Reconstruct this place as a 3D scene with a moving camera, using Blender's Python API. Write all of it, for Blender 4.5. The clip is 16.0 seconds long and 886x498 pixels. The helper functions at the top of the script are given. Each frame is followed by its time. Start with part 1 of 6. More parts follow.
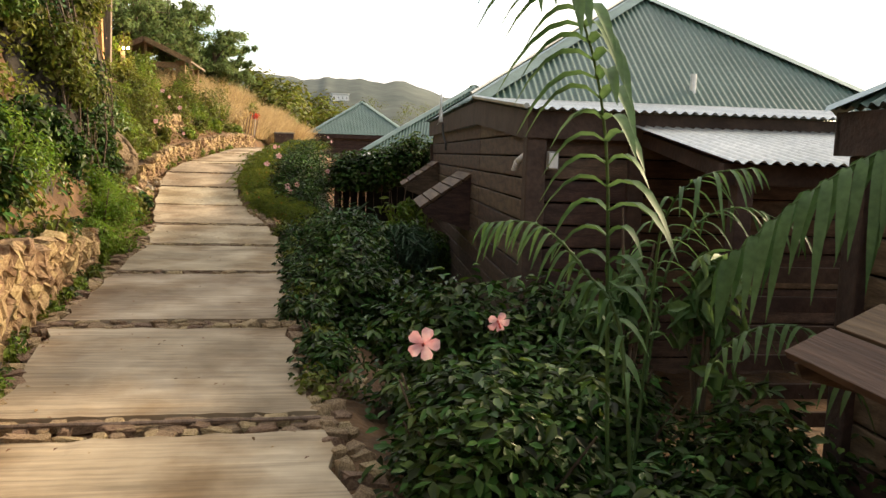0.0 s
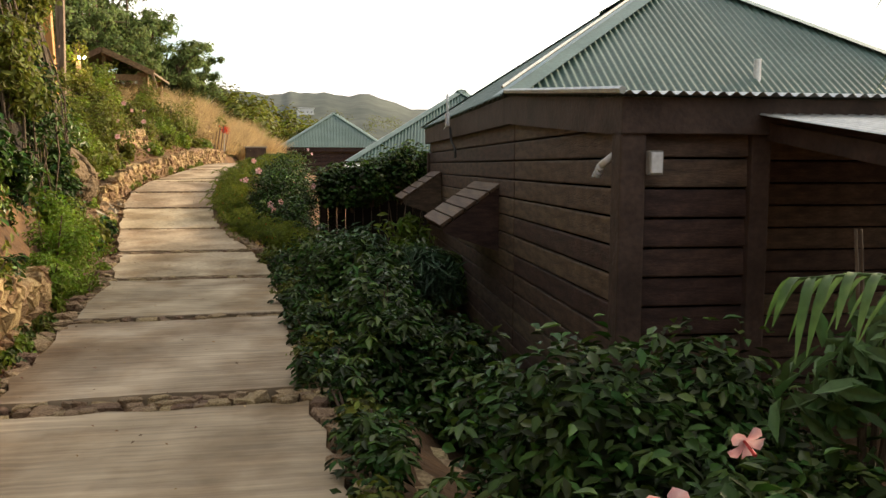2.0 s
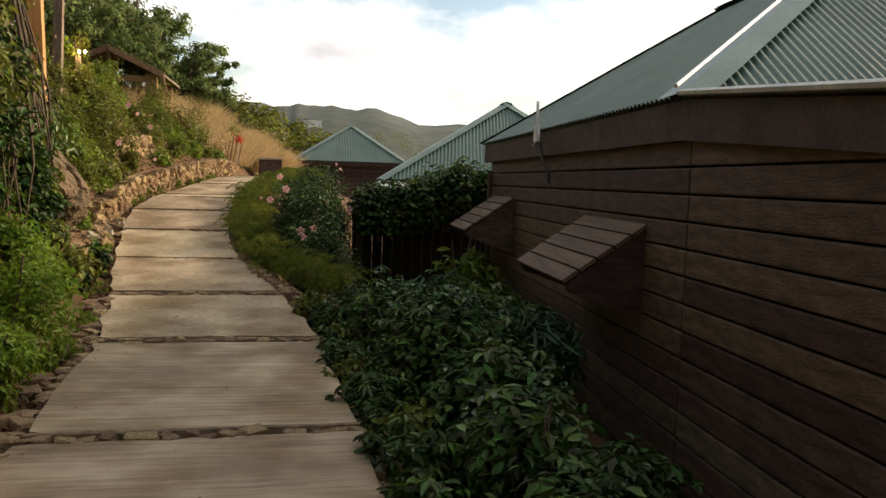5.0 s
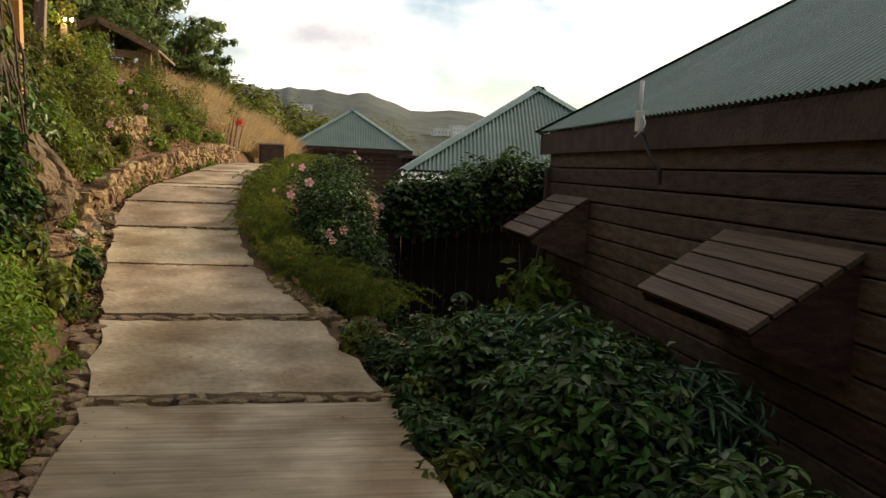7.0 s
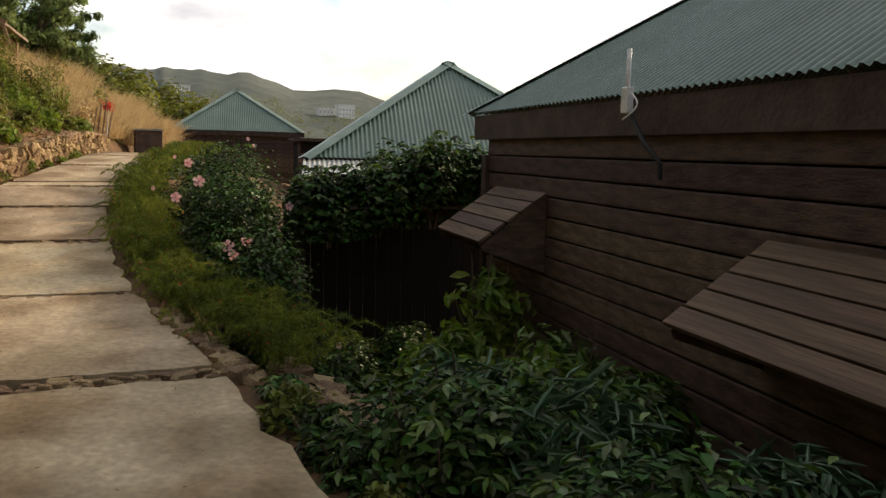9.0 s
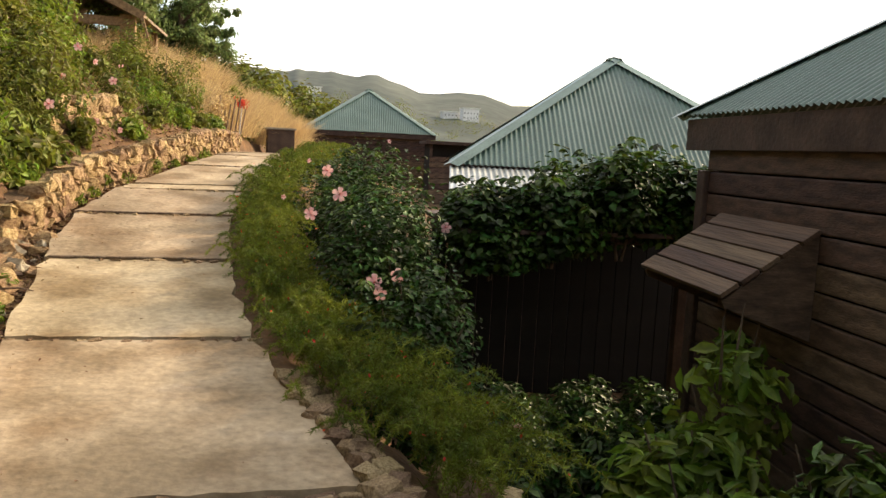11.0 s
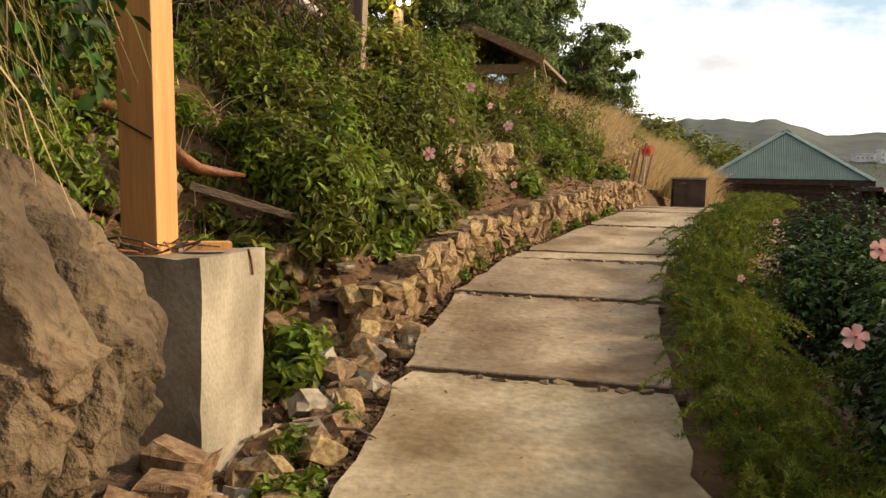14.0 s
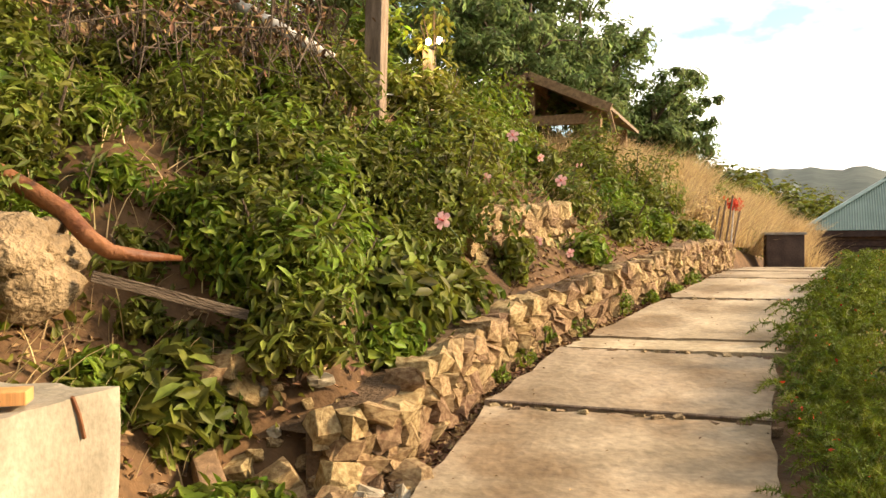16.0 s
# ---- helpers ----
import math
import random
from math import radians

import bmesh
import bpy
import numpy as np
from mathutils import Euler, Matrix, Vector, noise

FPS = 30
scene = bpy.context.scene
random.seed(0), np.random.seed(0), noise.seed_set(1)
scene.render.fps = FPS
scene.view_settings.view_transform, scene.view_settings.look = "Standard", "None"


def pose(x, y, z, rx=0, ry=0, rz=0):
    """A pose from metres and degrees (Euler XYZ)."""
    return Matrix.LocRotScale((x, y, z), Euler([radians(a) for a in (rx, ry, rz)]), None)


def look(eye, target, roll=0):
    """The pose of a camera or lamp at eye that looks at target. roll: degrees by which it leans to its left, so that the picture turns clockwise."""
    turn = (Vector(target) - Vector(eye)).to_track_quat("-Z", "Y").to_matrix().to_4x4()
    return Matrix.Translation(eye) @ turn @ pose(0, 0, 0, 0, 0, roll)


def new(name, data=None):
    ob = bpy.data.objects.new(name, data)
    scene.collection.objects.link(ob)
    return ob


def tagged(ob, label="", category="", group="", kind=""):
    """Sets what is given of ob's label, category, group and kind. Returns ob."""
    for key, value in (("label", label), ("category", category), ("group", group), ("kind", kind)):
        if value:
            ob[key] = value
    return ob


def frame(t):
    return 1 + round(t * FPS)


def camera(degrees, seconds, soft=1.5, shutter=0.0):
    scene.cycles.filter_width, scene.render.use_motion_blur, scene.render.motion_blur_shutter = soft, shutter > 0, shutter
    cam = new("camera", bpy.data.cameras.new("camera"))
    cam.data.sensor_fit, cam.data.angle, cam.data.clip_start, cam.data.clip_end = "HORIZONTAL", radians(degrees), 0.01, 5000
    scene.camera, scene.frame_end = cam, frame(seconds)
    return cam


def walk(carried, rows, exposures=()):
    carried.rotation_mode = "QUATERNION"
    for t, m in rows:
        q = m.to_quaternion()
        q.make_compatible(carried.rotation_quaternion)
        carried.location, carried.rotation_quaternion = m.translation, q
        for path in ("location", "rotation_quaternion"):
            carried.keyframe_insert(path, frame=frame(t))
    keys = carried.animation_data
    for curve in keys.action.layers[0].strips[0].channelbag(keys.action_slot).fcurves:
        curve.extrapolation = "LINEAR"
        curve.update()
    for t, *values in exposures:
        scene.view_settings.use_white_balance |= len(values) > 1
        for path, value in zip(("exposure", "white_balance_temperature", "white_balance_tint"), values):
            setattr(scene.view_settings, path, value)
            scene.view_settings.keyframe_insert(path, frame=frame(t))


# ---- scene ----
cam = camera(59.0, 16.0)
PATH = [
    (0, (1.533, -0.124, 1.121), (1.837, 1.838, 0.881), 1.8),
    (0.5, (1.463, 0.217, 1.1), (1.893, 2.157, 0.879), 0.7),
    (1, (1.383, 0.613, 1.096), (1.774, 2.567, 0.929), 0.9),
    (1.5, (1.267, 1.033, 1.088), (1.646, 2.988, 0.91), -0.1),
    (2, (1.21, 1.433, 1.081), (1.591, 3.385, 0.87), 0.1),
    (2.5, (1.135, 1.788, 1.072), (1.512, 3.742, 0.874), 2.0),
    (3, (1.075, 2.165, 1.106), (1.456, 4.117, 0.898), 1.2),
    (3.5, (1.043, 2.591, 1.132), (1.391, 4.554, 0.967), 1.1),
    (4, (0.976, 2.98, 1.139), (1.33, 4.942, 0.978), 2.5),
    (4.2, (0.945, 3.125, 1.148), (1.297, 5.087, 0.977), 2.4),
    (6.3, (0.544, 5.045, 1.165), (0.958, 6.995, 0.998), 0.9),
    (6.5, (0.495, 5.189, 1.21), (0.9, 7.14, 1.038), 1.0),
    (7, (0.399, 5.605, 1.222), (0.803, 7.554, 1.019), 2.7),
    (7.5, (0.354, 6.011, 1.278), (0.828, 7.947, 1.117), 1.4),
    (8, (0.377, 6.396, 1.314), (0.918, 8.313, 1.135), 1.3),
    (8.2, (0.376, 6.531, 1.318), (0.964, 8.433, 1.118), 1.6),
    (10.5, (0.368, 8.559, 1.34), (1.07, 10.412, 1.069), 1.3),
    (11, (0.342, 9.021, 1.352), (0.726, 10.968, 1.105), 2.8),
    (11.5, (0.288, 9.53, 1.354), (0.546, 11.503, 1.152), 2.9),
    (12, (0.194, 9.905, 1.339), (0.139, 11.898, 1.181), 0.1),
    (12.5, (0.097, 10.347, 1.367), (-0.154, 12.327, 1.248), 2.4),
    (13, (-0.019, 10.789, 1.39), (-0.279, 12.77, 1.3), 1.6),
    (13.5, (-0.109, 11.232, 1.361), (-0.455, 13.197, 1.224), -0.1),
    (14, (-0.173, 11.683, 1.362), (-0.744, 13.594, 1.209), 1.4),
    (14.5, (-0.231, 12.131, 1.396), (-0.724, 14.065, 1.261), 1.8),
    (15, (-0.246, 12.584, 1.407), (-0.824, 14.496, 1.307), -0.1),
    (15.5, (-0.288, 12.983, 1.416), (-0.958, 14.866, 1.34), -0.6),
    (16, (-0.299, 13.245, 1.47), (-1.063, 15.094, 1.466), -0.1),
]
EXPO = tuple((t, e, k, 12) for t, e, k in ((0.0, 0.90, 6950), (0.5, 0.96, 6950), (1.0, 0.80, 6950), (1.5, 0.62, 6950), (2.0, 0.68, 6950), (3.2, 0.66, 6900), (4.0, 0.44, 6800), (6.5, 0.0, 6850), (7.0, 0.06, 6850), (8.2, -0.22, 6650), (10.5, 1.06, 6900), (11.2, 0.68, 6800), (12.5, -0.1, 6550), (13.5, 0.0, 6800), (14.5, 0.42, 6900), (15.0, 0.55, 7100), (16.0, 0.95, 7100)))
walk(cam, [(t, look(eye, target, roll)) for t, eye, target, roll in PATH], EXPO)

# ---- sky, sun ----
SUN = Vector((0.86, 0.34, 0.42)).normalized()
world = bpy.data.worlds.new("sky")
scene.world = world
world.use_nodes = True
wn, wl = world.node_tree.nodes, world.node_tree.links
wn.clear()
w_out = wn.new("ShaderNodeOutputWorld")
w_bg = wn.new("ShaderNodeBackground")
w_sky = wn.new("ShaderNodeTexSky")
w_sky.sky_type = "NISHITA"
w_sky.sun_disc = False
w_sky.sun_elevation = math.asin(SUN.z)
w_sky.sun_rotation = math.atan2(SUN.x, SUN.y)
w_sky.air_density = 1.2
w_sky.dust_density = 1.0
w_co = wn.new("ShaderNodeTexCoord")
w_map = wn.new("ShaderNodeMapping")
w_map.inputs["Scale"].default_value = (1.0, 1.0, 2.1)
w_map.inputs["Location"].default_value = (0.35, 0.2, 0.0)
w_noise = wn.new("ShaderNodeTexNoise")
w_noise.inputs["Scale"].default_value = 3.4
w_noise.inputs["Detail"].default_value = 6.0
w_noise.inputs["Roughness"].default_value = 0.52
w_ramp = wn.new("ShaderNodeValToRGB")
w_ramp.color_ramp.elements[0].position = 0.43
w_ramp.color_ramp.elements[0].color = (0, 0, 0, 1)
w_ramp.color_ramp.elements[1].position = 0.55
w_ramp.color_ramp.elements[1].color = (1, 1, 1, 1)
w_shade = wn.new("ShaderNodeValToRGB")
w_shade.color_ramp.elements[0].position = 0.55
w_shade.color_ramp.elements[0].color = (14.0, 13.6, 12.9, 1)
w_shade.color_ramp.elements[1].position = 0.68
w_shade.color_ramp.elements[1].color = (7.6, 7.6, 7.9, 1)
w_mix = wn.new("ShaderNodeMixRGB")
wl.new(w_co.outputs["Generated"], w_map.inputs["Vector"])
wl.new(w_map.outputs[0], w_noise.inputs["Vector"])
wl.new(w_noise.outputs["Fac"], w_ramp.inputs["Fac"])
wl.new(w_noise.outputs["Fac"], w_shade.inputs["Fac"])
wl.new(w_ramp.outputs["Color"], w_mix.inputs["Fac"])
w_air = wn.new("ShaderNodeVectorMath")
w_air.operation = "SCALE"
w_air.inputs["Scale"].default_value = 1.65
wl.new(w_sky.outputs["Color"], w_air.inputs[0])
wl.new(w_air.outputs[0], w_mix.inputs["Color1"])
w_dot = wn.new("ShaderNodeVectorMath")
w_dot.operation = "DOT_PRODUCT"
w_dot.inputs[1].default_value = Vector((SUN.x, SUN.y + 0.45, 0.25)).normalized()
w_fall = wn.new("ShaderNodeMapRange")
w_fall.interpolation_type = "SMOOTHSTEP"
w_fall.inputs["From Min"].default_value, w_fall.inputs["From Max"].default_value = -0.9, 0.75
w_fall.inputs["To Min"].default_value, w_fall.inputs["To Max"].default_value = 0.36, 1.12
w_lit = wn.new("ShaderNodeVectorMath")
w_lit.operation = "SCALE"
wl.new(w_co.outputs["Generated"], w_dot.inputs[0])
wl.new(w_dot.outputs["Value"], w_fall.inputs["Value"])
wl.new(w_shade.outputs["Color"], w_lit.inputs[0])
wl.new(w_fall.outputs[0], w_lit.inputs["Scale"])
wl.new(w_lit.outputs[0], w_mix.inputs["Color2"])
wl.new(w_mix.outputs["Color"], w_bg.inputs["Color"])
w_bg.inputs["Strength"].default_value = 0.088
wl.new(w_bg.outputs[0], w_out.inputs[0])

sun = new("sun", bpy.data.lights.new("sun", "SUN"))
sun.data.energy = 4.9
sun.data.angle = radians(9)
sun.data.color = (1.0, 0.80, 0.55)
sun.rotation_mode = "QUATERNION"
sun.rotation_quaternion = SUN.to_track_quat("Z", "Y")


# ---- materials ----
def mat(name, c1, c2, scale=4.0, rough=0.8, bump=0.15, fine=60.0, stretch=(1, 1, 1), rnd=0.0, island=False, metal=0.0, c3=None, spec=0.3, trans=0.0, iso=False, ov=0.55, dist=0.02, stain=0.0):
    m = bpy.data.materials.new(name)
    m.use_nodes = True
    n, l = m.node_tree.nodes, m.node_tree.links
    b = n["Principled BSDF"]
    b.inputs["Roughness"].default_value = rough
    b.inputs["Metallic"].default_value = metal
    b.inputs["Specular IOR Level"].default_value = spec
    co = n.new("ShaderNodeTexCoord")
    mp = n.new("ShaderNodeMapping")
    mp.inputs["Scale"].default_value = stretch
    l.new(co.outputs["Object"], mp.inputs[0])
    big, small = n.new("ShaderNodeTexNoise"), n.new("ShaderNodeTexNoise")
    big.inputs["Scale"].default_value, big.inputs["Detail"].default_value = scale, 5.0
    small.inputs["Scale"].default_value, small.inputs["Detail"].default_value = fine, 4.0
    l.new(co.outputs["Object"] if iso else mp.outputs[0], big.inputs["Vector"])
    l.new(mp.outputs[0], small.inputs["Vector"])
    ramp = n.new("ShaderNodeValToRGB")
    e = ramp.color_ramp.elements
    e[0].position, e[0].color = 0.36, (*c1, 1)
    e[1].position, e[1].color = 0.64, (*c2, 1)
    if c3:
        x = e.new(0.74)
        x.color = (*c3, 1)
    l.new(big.outputs["Fac"], ramp.inputs["Fac"])
    col = ramp.outputs["Color"]
    grain = n.new("ShaderNodeMixRGB")
    grain.blend_type = "OVERLAY"
    grain.inputs["Fac"].default_value = ov
    l.new(col, grain.inputs["Color1"])
    l.new(small.outputs["Fac"], grain.inputs["Color2"])
    col = grain.outputs["Color"]
    if stain:
        blot, br = n.new("ShaderNodeTexNoise"), n.new("ShaderNodeValToRGB")
        blot.inputs["Scale"].default_value, blot.inputs["Detail"].default_value = 1.7, 7.0
        br.color_ramp.elements[0].position, br.color_ramp.elements[0].color = 0.34, (0.55, 0.47, 0.38, 1)
        br.color_ramp.elements[1].position, br.color_ramp.elements[1].color = 0.55, (1, 1, 1, 1)
        worn = n.new("ShaderNodeMixRGB")
        worn.blend_type = "MULTIPLY"
        worn.inputs["Fac"].default_value = stain
        l.new(co.outputs["Object"], blot.inputs["Vector"])
        l.new(blot.outputs["Fac"], br.inputs["Fac"])
        l.new(col, worn.inputs["Color1"])
        l.new(br.outputs["Color"], worn.inputs["Color2"])
        col = worn.outputs["Color"]
    if rnd:
        hsv = n.new("ShaderNodeHueSaturation")
        mr = n.new("ShaderNodeMapRange")
        mr.inputs["To Min"].default_value, mr.inputs["To Max"].default_value = 1 - rnd, 1 + rnd
        mh = n.new("ShaderNodeMapRange")
        mh.inputs["To Min"].default_value, mh.inputs["To Max"].default_value = 0.5 - rnd * 0.06, 0.5 + rnd * 0.05
        if island:
            src = n.new("ShaderNodeNewGeometry").outputs["Random Per Island"]
        else:
            src = n.new("ShaderNodeObjectInfo").outputs["Random"]
        l.new(src, mr.inputs["Value"])
        l.new(src, mh.inputs["Value"])
        l.new(mr.outputs[0], hsv.inputs["Value"])
        l.new(mh.outputs[0], hsv.inputs["Hue"])
        l.new(col, hsv.inputs["Color"])
        col = hsv.outputs["Color"]
    l.new(col, b.inputs["Base Color"])
    rr = n.new("ShaderNodeMapRange")
    rr.inputs["To Min"].default_value, rr.inputs["To Max"].default_value = max(rough - 0.12, 0.05), min(rough + 0.12, 1.0)
    l.new(small.outputs["Fac"], rr.inputs["Value"])
    l.new(rr.outputs[0], b.inputs["Roughness"])
    if bump:
        bp = n.new("ShaderNodeBump")
        bp.inputs["Strength"].default_value = bump
        bp.inputs["Distance"].default_value = dist
        ad = n.new("ShaderNodeMath")
        l.new(big.outputs["Fac"], ad.inputs[0])
        l.new(small.outputs["Fac"], ad.inputs[1])
        l.new(ad.outputs[0], bp.inputs["Height"])
        l.new(bp.outputs[0], b.inputs["Normal"])
    if trans:
        tr = n.new("ShaderNodeBsdfTranslucent")
        l.new(col, tr.inputs["Color"])
        mx = n.new("ShaderNodeMixShader")
        mx.inputs[0].default_value = trans
        l.new(b.outputs[0], mx.inputs[1])
        l.new(tr.outputs[0], mx.inputs[2])
        l.new(mx.outputs[0], n["Material Output"].inputs["Surface"])
    return m


M_CONC = mat("path_concrete", (0.235, 0.180, 0.115), (0.43, 0.345, 0.235), 1.3, 0.92, 0.26, 8.5, (0.2, 3.6, 1), rnd=0.14, iso=True, ov=0.66, c3=(0.36, 0.30, 0.22), dist=0.03, stain=0.95)
M_CONC2 = mat("smooth_path_concrete", (0.265, 0.205, 0.126), (0.445, 0.355, 0.235), 1.6, 0.92, 0.28, 22.0, rnd=0.12, iso=True, ov=0.5, c3=(0.37, 0.31, 0.235), dist=0.025, stain=0.9)
M_STONE = mat("joint_stone", (0.18, 0.120, 0.066), (0.35, 0.250, 0.145), 9.0, 0.9, 0.6, 50, rnd=0.35)
M_WALLST = mat("wall_stone", (0.20, 0.118, 0.055), (0.40, 0.285, 0.15), 6.0, 0.9, 0.7, 35, rnd=0.3)
M_SOIL = mat("soil", (0.058, 0.036, 0.020), (0.125, 0.078, 0.042), 3.0, 0.95, 0.8, 40)
M_GROUND = mat("ground_cover", (0.066, 0.036, 0.016), (0.150, 0.083, 0.037), 1.6, 0.95, 0.9, 18)
M_ROCK = mat("boulder_rock", (0.054, 0.037, 0.020), (0.170, 0.120, 0.068), 2.4, 0.92, 0.9, 24, (1, 1, 1), c3=(0.13, 0.085, 0.045), dist=0.04)
M_PALE = mat("pale_rock", (0.17, 0.115, 0.060), (0.32, 0.23, 0.13), 4.0, 0.95, 1.0, 26, dist=0.05)
# Rock for the outcrops, darkened to stand in for shade below the vines.
M_ROCKSHADE = mat("shaded_rock", (0.022, 0.018, 0.013), (0.07, 0.056, 0.04), 2.2, 0.95, 1.0, 18)
M_BOARD = mat("cabin_board", (0.054, 0.034, 0.024), (0.118, 0.074, 0.050), 5.0, 0.66, 0.30, 24, (1, 0.16, 4), rnd=0.42, spec=0.28)
M_TRIMW = mat("cabin_trim", (0.046, 0.029, 0.022), (0.080, 0.052, 0.040), 4.0, 0.7, 0.3, 30, (1, 1, 1), rnd=0.15)
M_HOODB = mat("hood_board", (0.080, 0.050, 0.033), (0.135, 0.086, 0.056), 5.0, 0.75, 0.4, 22, (4, 0.22, 1), rnd=0.3, iso=False)
M_ROOF = mat("green_sheet_metal", (0.062, 0.116, 0.090), (0.088, 0.148, 0.120), 1.3, 0.46, 0.05, 25, metal=0.0, spec=0.5)
M_ROOFW = mat("pale_sheet_metal", (0.36, 0.38, 0.36), (0.50, 0.51, 0.48), 1.6, 0.4, 0.06, 20, metal=0.3, spec=0.5)
M_FLASH = mat("metal_flashing", (0.105, 0.170, 0.138), (0.150, 0.225, 0.185), 2, 0.4, 0.05, 30, metal=0.2, spec=0.5)
M_WHITE = mat("white_plastic", (0.62, 0.62, 0.60), (0.75, 0.75, 0.72), 5, 0.4, 0.05, 40)
M_PIPE = mat("grey_plastic_pipe", (0.38, 0.36, 0.33), (0.55, 0.53, 0.49), 5, 0.5, 0.1, 40)
M_CEM = mat("cast_concrete", (0.245, 0.210, 0.150), (0.385, 0.335, 0.250), 3.0, 0.92, 0.28, 55, (1, 1, 0.85), c3=(0.24, 0.205, 0.14), ov=0.35, stain=0.5)
M_TIMBER = mat("new_timber", (0.44, 0.19, 0.065), (0.56, 0.27, 0.105), 3.0, 0.65, 0.12, 22, (5, 5, 0.25), rnd=0.12, ov=0.35)
M_OLDWOOD = mat("weathered_timber", (0.15, 0.11, 0.075), (0.27, 0.20, 0.14), 6.0, 0.85, 0.4, 40, (4, 4, 0.5), rnd=0.2)
M_HUTWOOD = mat("hut_timber", (0.17, 0.10, 0.055), (0.29, 0.18, 0.10), 6.0, 0.8, 0.4, 40, (3, 3, 3), rnd=0.15)
M_BARK = mat("bark", (0.075, 0.052, 0.035), (0.15, 0.11, 0.075), 9.0, 0.9, 0.8, 40, (3, 3, 0.6))
M_ROOT = mat("stripped_root", (0.14, 0.05, 0.02), (0.26, 0.11, 0.045), 6.0, 0.5, 0.4, 40)
# Near-black in place of shade: inside cabins, under hoods, on the screen's slats.
M_SHADE = mat("shade_black", (0.008, 0.007, 0.006), (0.014, 0.012, 0.01), 3, 0.9, 0, 20)
M_GREY = mat("grey_box", (0.20, 0.19, 0.17), (0.28, 0.27, 0.24), 5, 0.6, 0.1, 40)
M_BLACK = mat("black_cable", (0.012, 0.012, 0.012), (0.02, 0.02, 0.02), 5, 0.5, 0, 40)
L_HEDGE = mat("hedge_leaf", (0.015, 0.036, 0.006), (0.046, 0.084, 0.013), 2.5, 0.50, 0, 30, rnd=0.75, island=True, spec=0.16, trans=0.14)
L_YOUNG = mat("young_hedge_leaf", (0.045, 0.090, 0.010), (0.105, 0.160, 0.022), 2.5, 0.40, 0, 30, rnd=0.5, island=True, spec=0.4, trans=0.25)
L_BRIGHT = mat("bright_leaf", (0.088, 0.148, 0.013), (0.205, 0.255, 0.028), 2.0, 0.5, 0, 30, rnd=0.45, island=True, trans=0.42)
L_FERN = mat("ferny_leaf", (0.105, 0.185, 0.014), (0.215, 0.310, 0.035), 3.0, 0.5, 0, 30, rnd=0.4, island=True, trans=0.45)
L_HILL = mat("hillside_leaf", (0.070, 0.092, 0.012), (0.205, 0.208, 0.030), 1.2, 0.55, 0, 30, rnd=0.55, island=True, trans=0.38)
L_FEATHER = mat("feathery_leaf", (0.066, 0.102, 0.009), (0.200, 0.228, 0.020), 3.2, 0.6, 0, 30, rnd=0.5, island=True, trans=0.3)
L_DRY = mat("dry_grass", (0.43, 0.31, 0.15), (0.64, 0.49, 0.27), 1.0, 0.8, 0, 30, rnd=0.3, island=True, trans=0.25)
L_TREE = mat("tree_leaf", (0.100, 0.150, 0.048), (0.215, 0.275, 0.095), 1.0, 0.55, 0, 20, rnd=0.45, island=True, trans=0.58)
L_PALM = mat("palm_leaf", (0.055, 0.115, 0.030), (0.12, 0.20, 0.07), 3.0, 0.55, 0, 30, rnd=0.3, island=True, spec=0.3, trans=0.35)
L_STRAP = mat("strap_leaf", (0.045, 0.10, 0.045), (0.09, 0.16, 0.075), 3.0, 0.4, 0, 30, rnd=0.3, island=True, spec=0.5, trans=0.2)
L_BROWN = mat("dead_leaf", (0.12, 0.065, 0.028), (0.31, 0.185, 0.09), 3.0, 0.8, 0, 30, rnd=0.5, island=True)
M_PINK = mat("pink_petal", (0.72, 0.36, 0.37), (0.84, 0.52, 0.50), 12, 0.6, 0, 40, rnd=0.15, trans=0.3)
M_RED = mat("red_petal", (0.55, 0.045, 0.02), (0.70, 0.09, 0.04), 12, 0.6, 0, 40, rnd=0.2, island=True, trans=0.2)
M_STAMEN = mat("stamen", (0.50, 0.05, 0.06), (0.6, 0.10, 0.08), 12, 0.6, 0, 40)
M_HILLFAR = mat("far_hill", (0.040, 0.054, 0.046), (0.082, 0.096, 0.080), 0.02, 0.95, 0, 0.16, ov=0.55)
M_HOUSEW = mat("white_render", (0.74, 0.73, 0.70), (0.82, 0.81, 0.78), 1, 0.8, 0, 10)
M_TERRA = mat("terracotta", (0.30, 0.12, 0.06), (0.40, 0.18, 0.09), 6, 0.8, 0.1, 40)
M_LAMP = bpy.data.materials.new("lit_bulb")
M_LAMP.use_nodes = True
M_LAMP.node_tree.nodes["Principled BSDF"].inputs["Emission Color"].default_value = (1.0, 0.78, 0.45, 1)
M_LAMP.node_tree.nodes["Principled BSDF"].inputs["Emission Strength"].default_value = 14.0


# ---- building blocks ----
def mesh_of(name, verts, faces, material, smooth=False):
    me = bpy.data.meshes.new(name)
    me.from_pydata([tuple(v) for v in verts], [], faces)
    me.materials.append(material)
    if smooth:
        me.polygons.foreach_set("use_smooth", [True] * len(me.polygons))
    me.update()
    return me


def put(name, me, parent=None, label="", m=None, kind=""):
    ob = new(name, me)
    if parent is not None:
        ob.parent = parent
    if m is not None:
        ob.matrix_basis = m
    return tagged(ob, label=label, kind=kind)


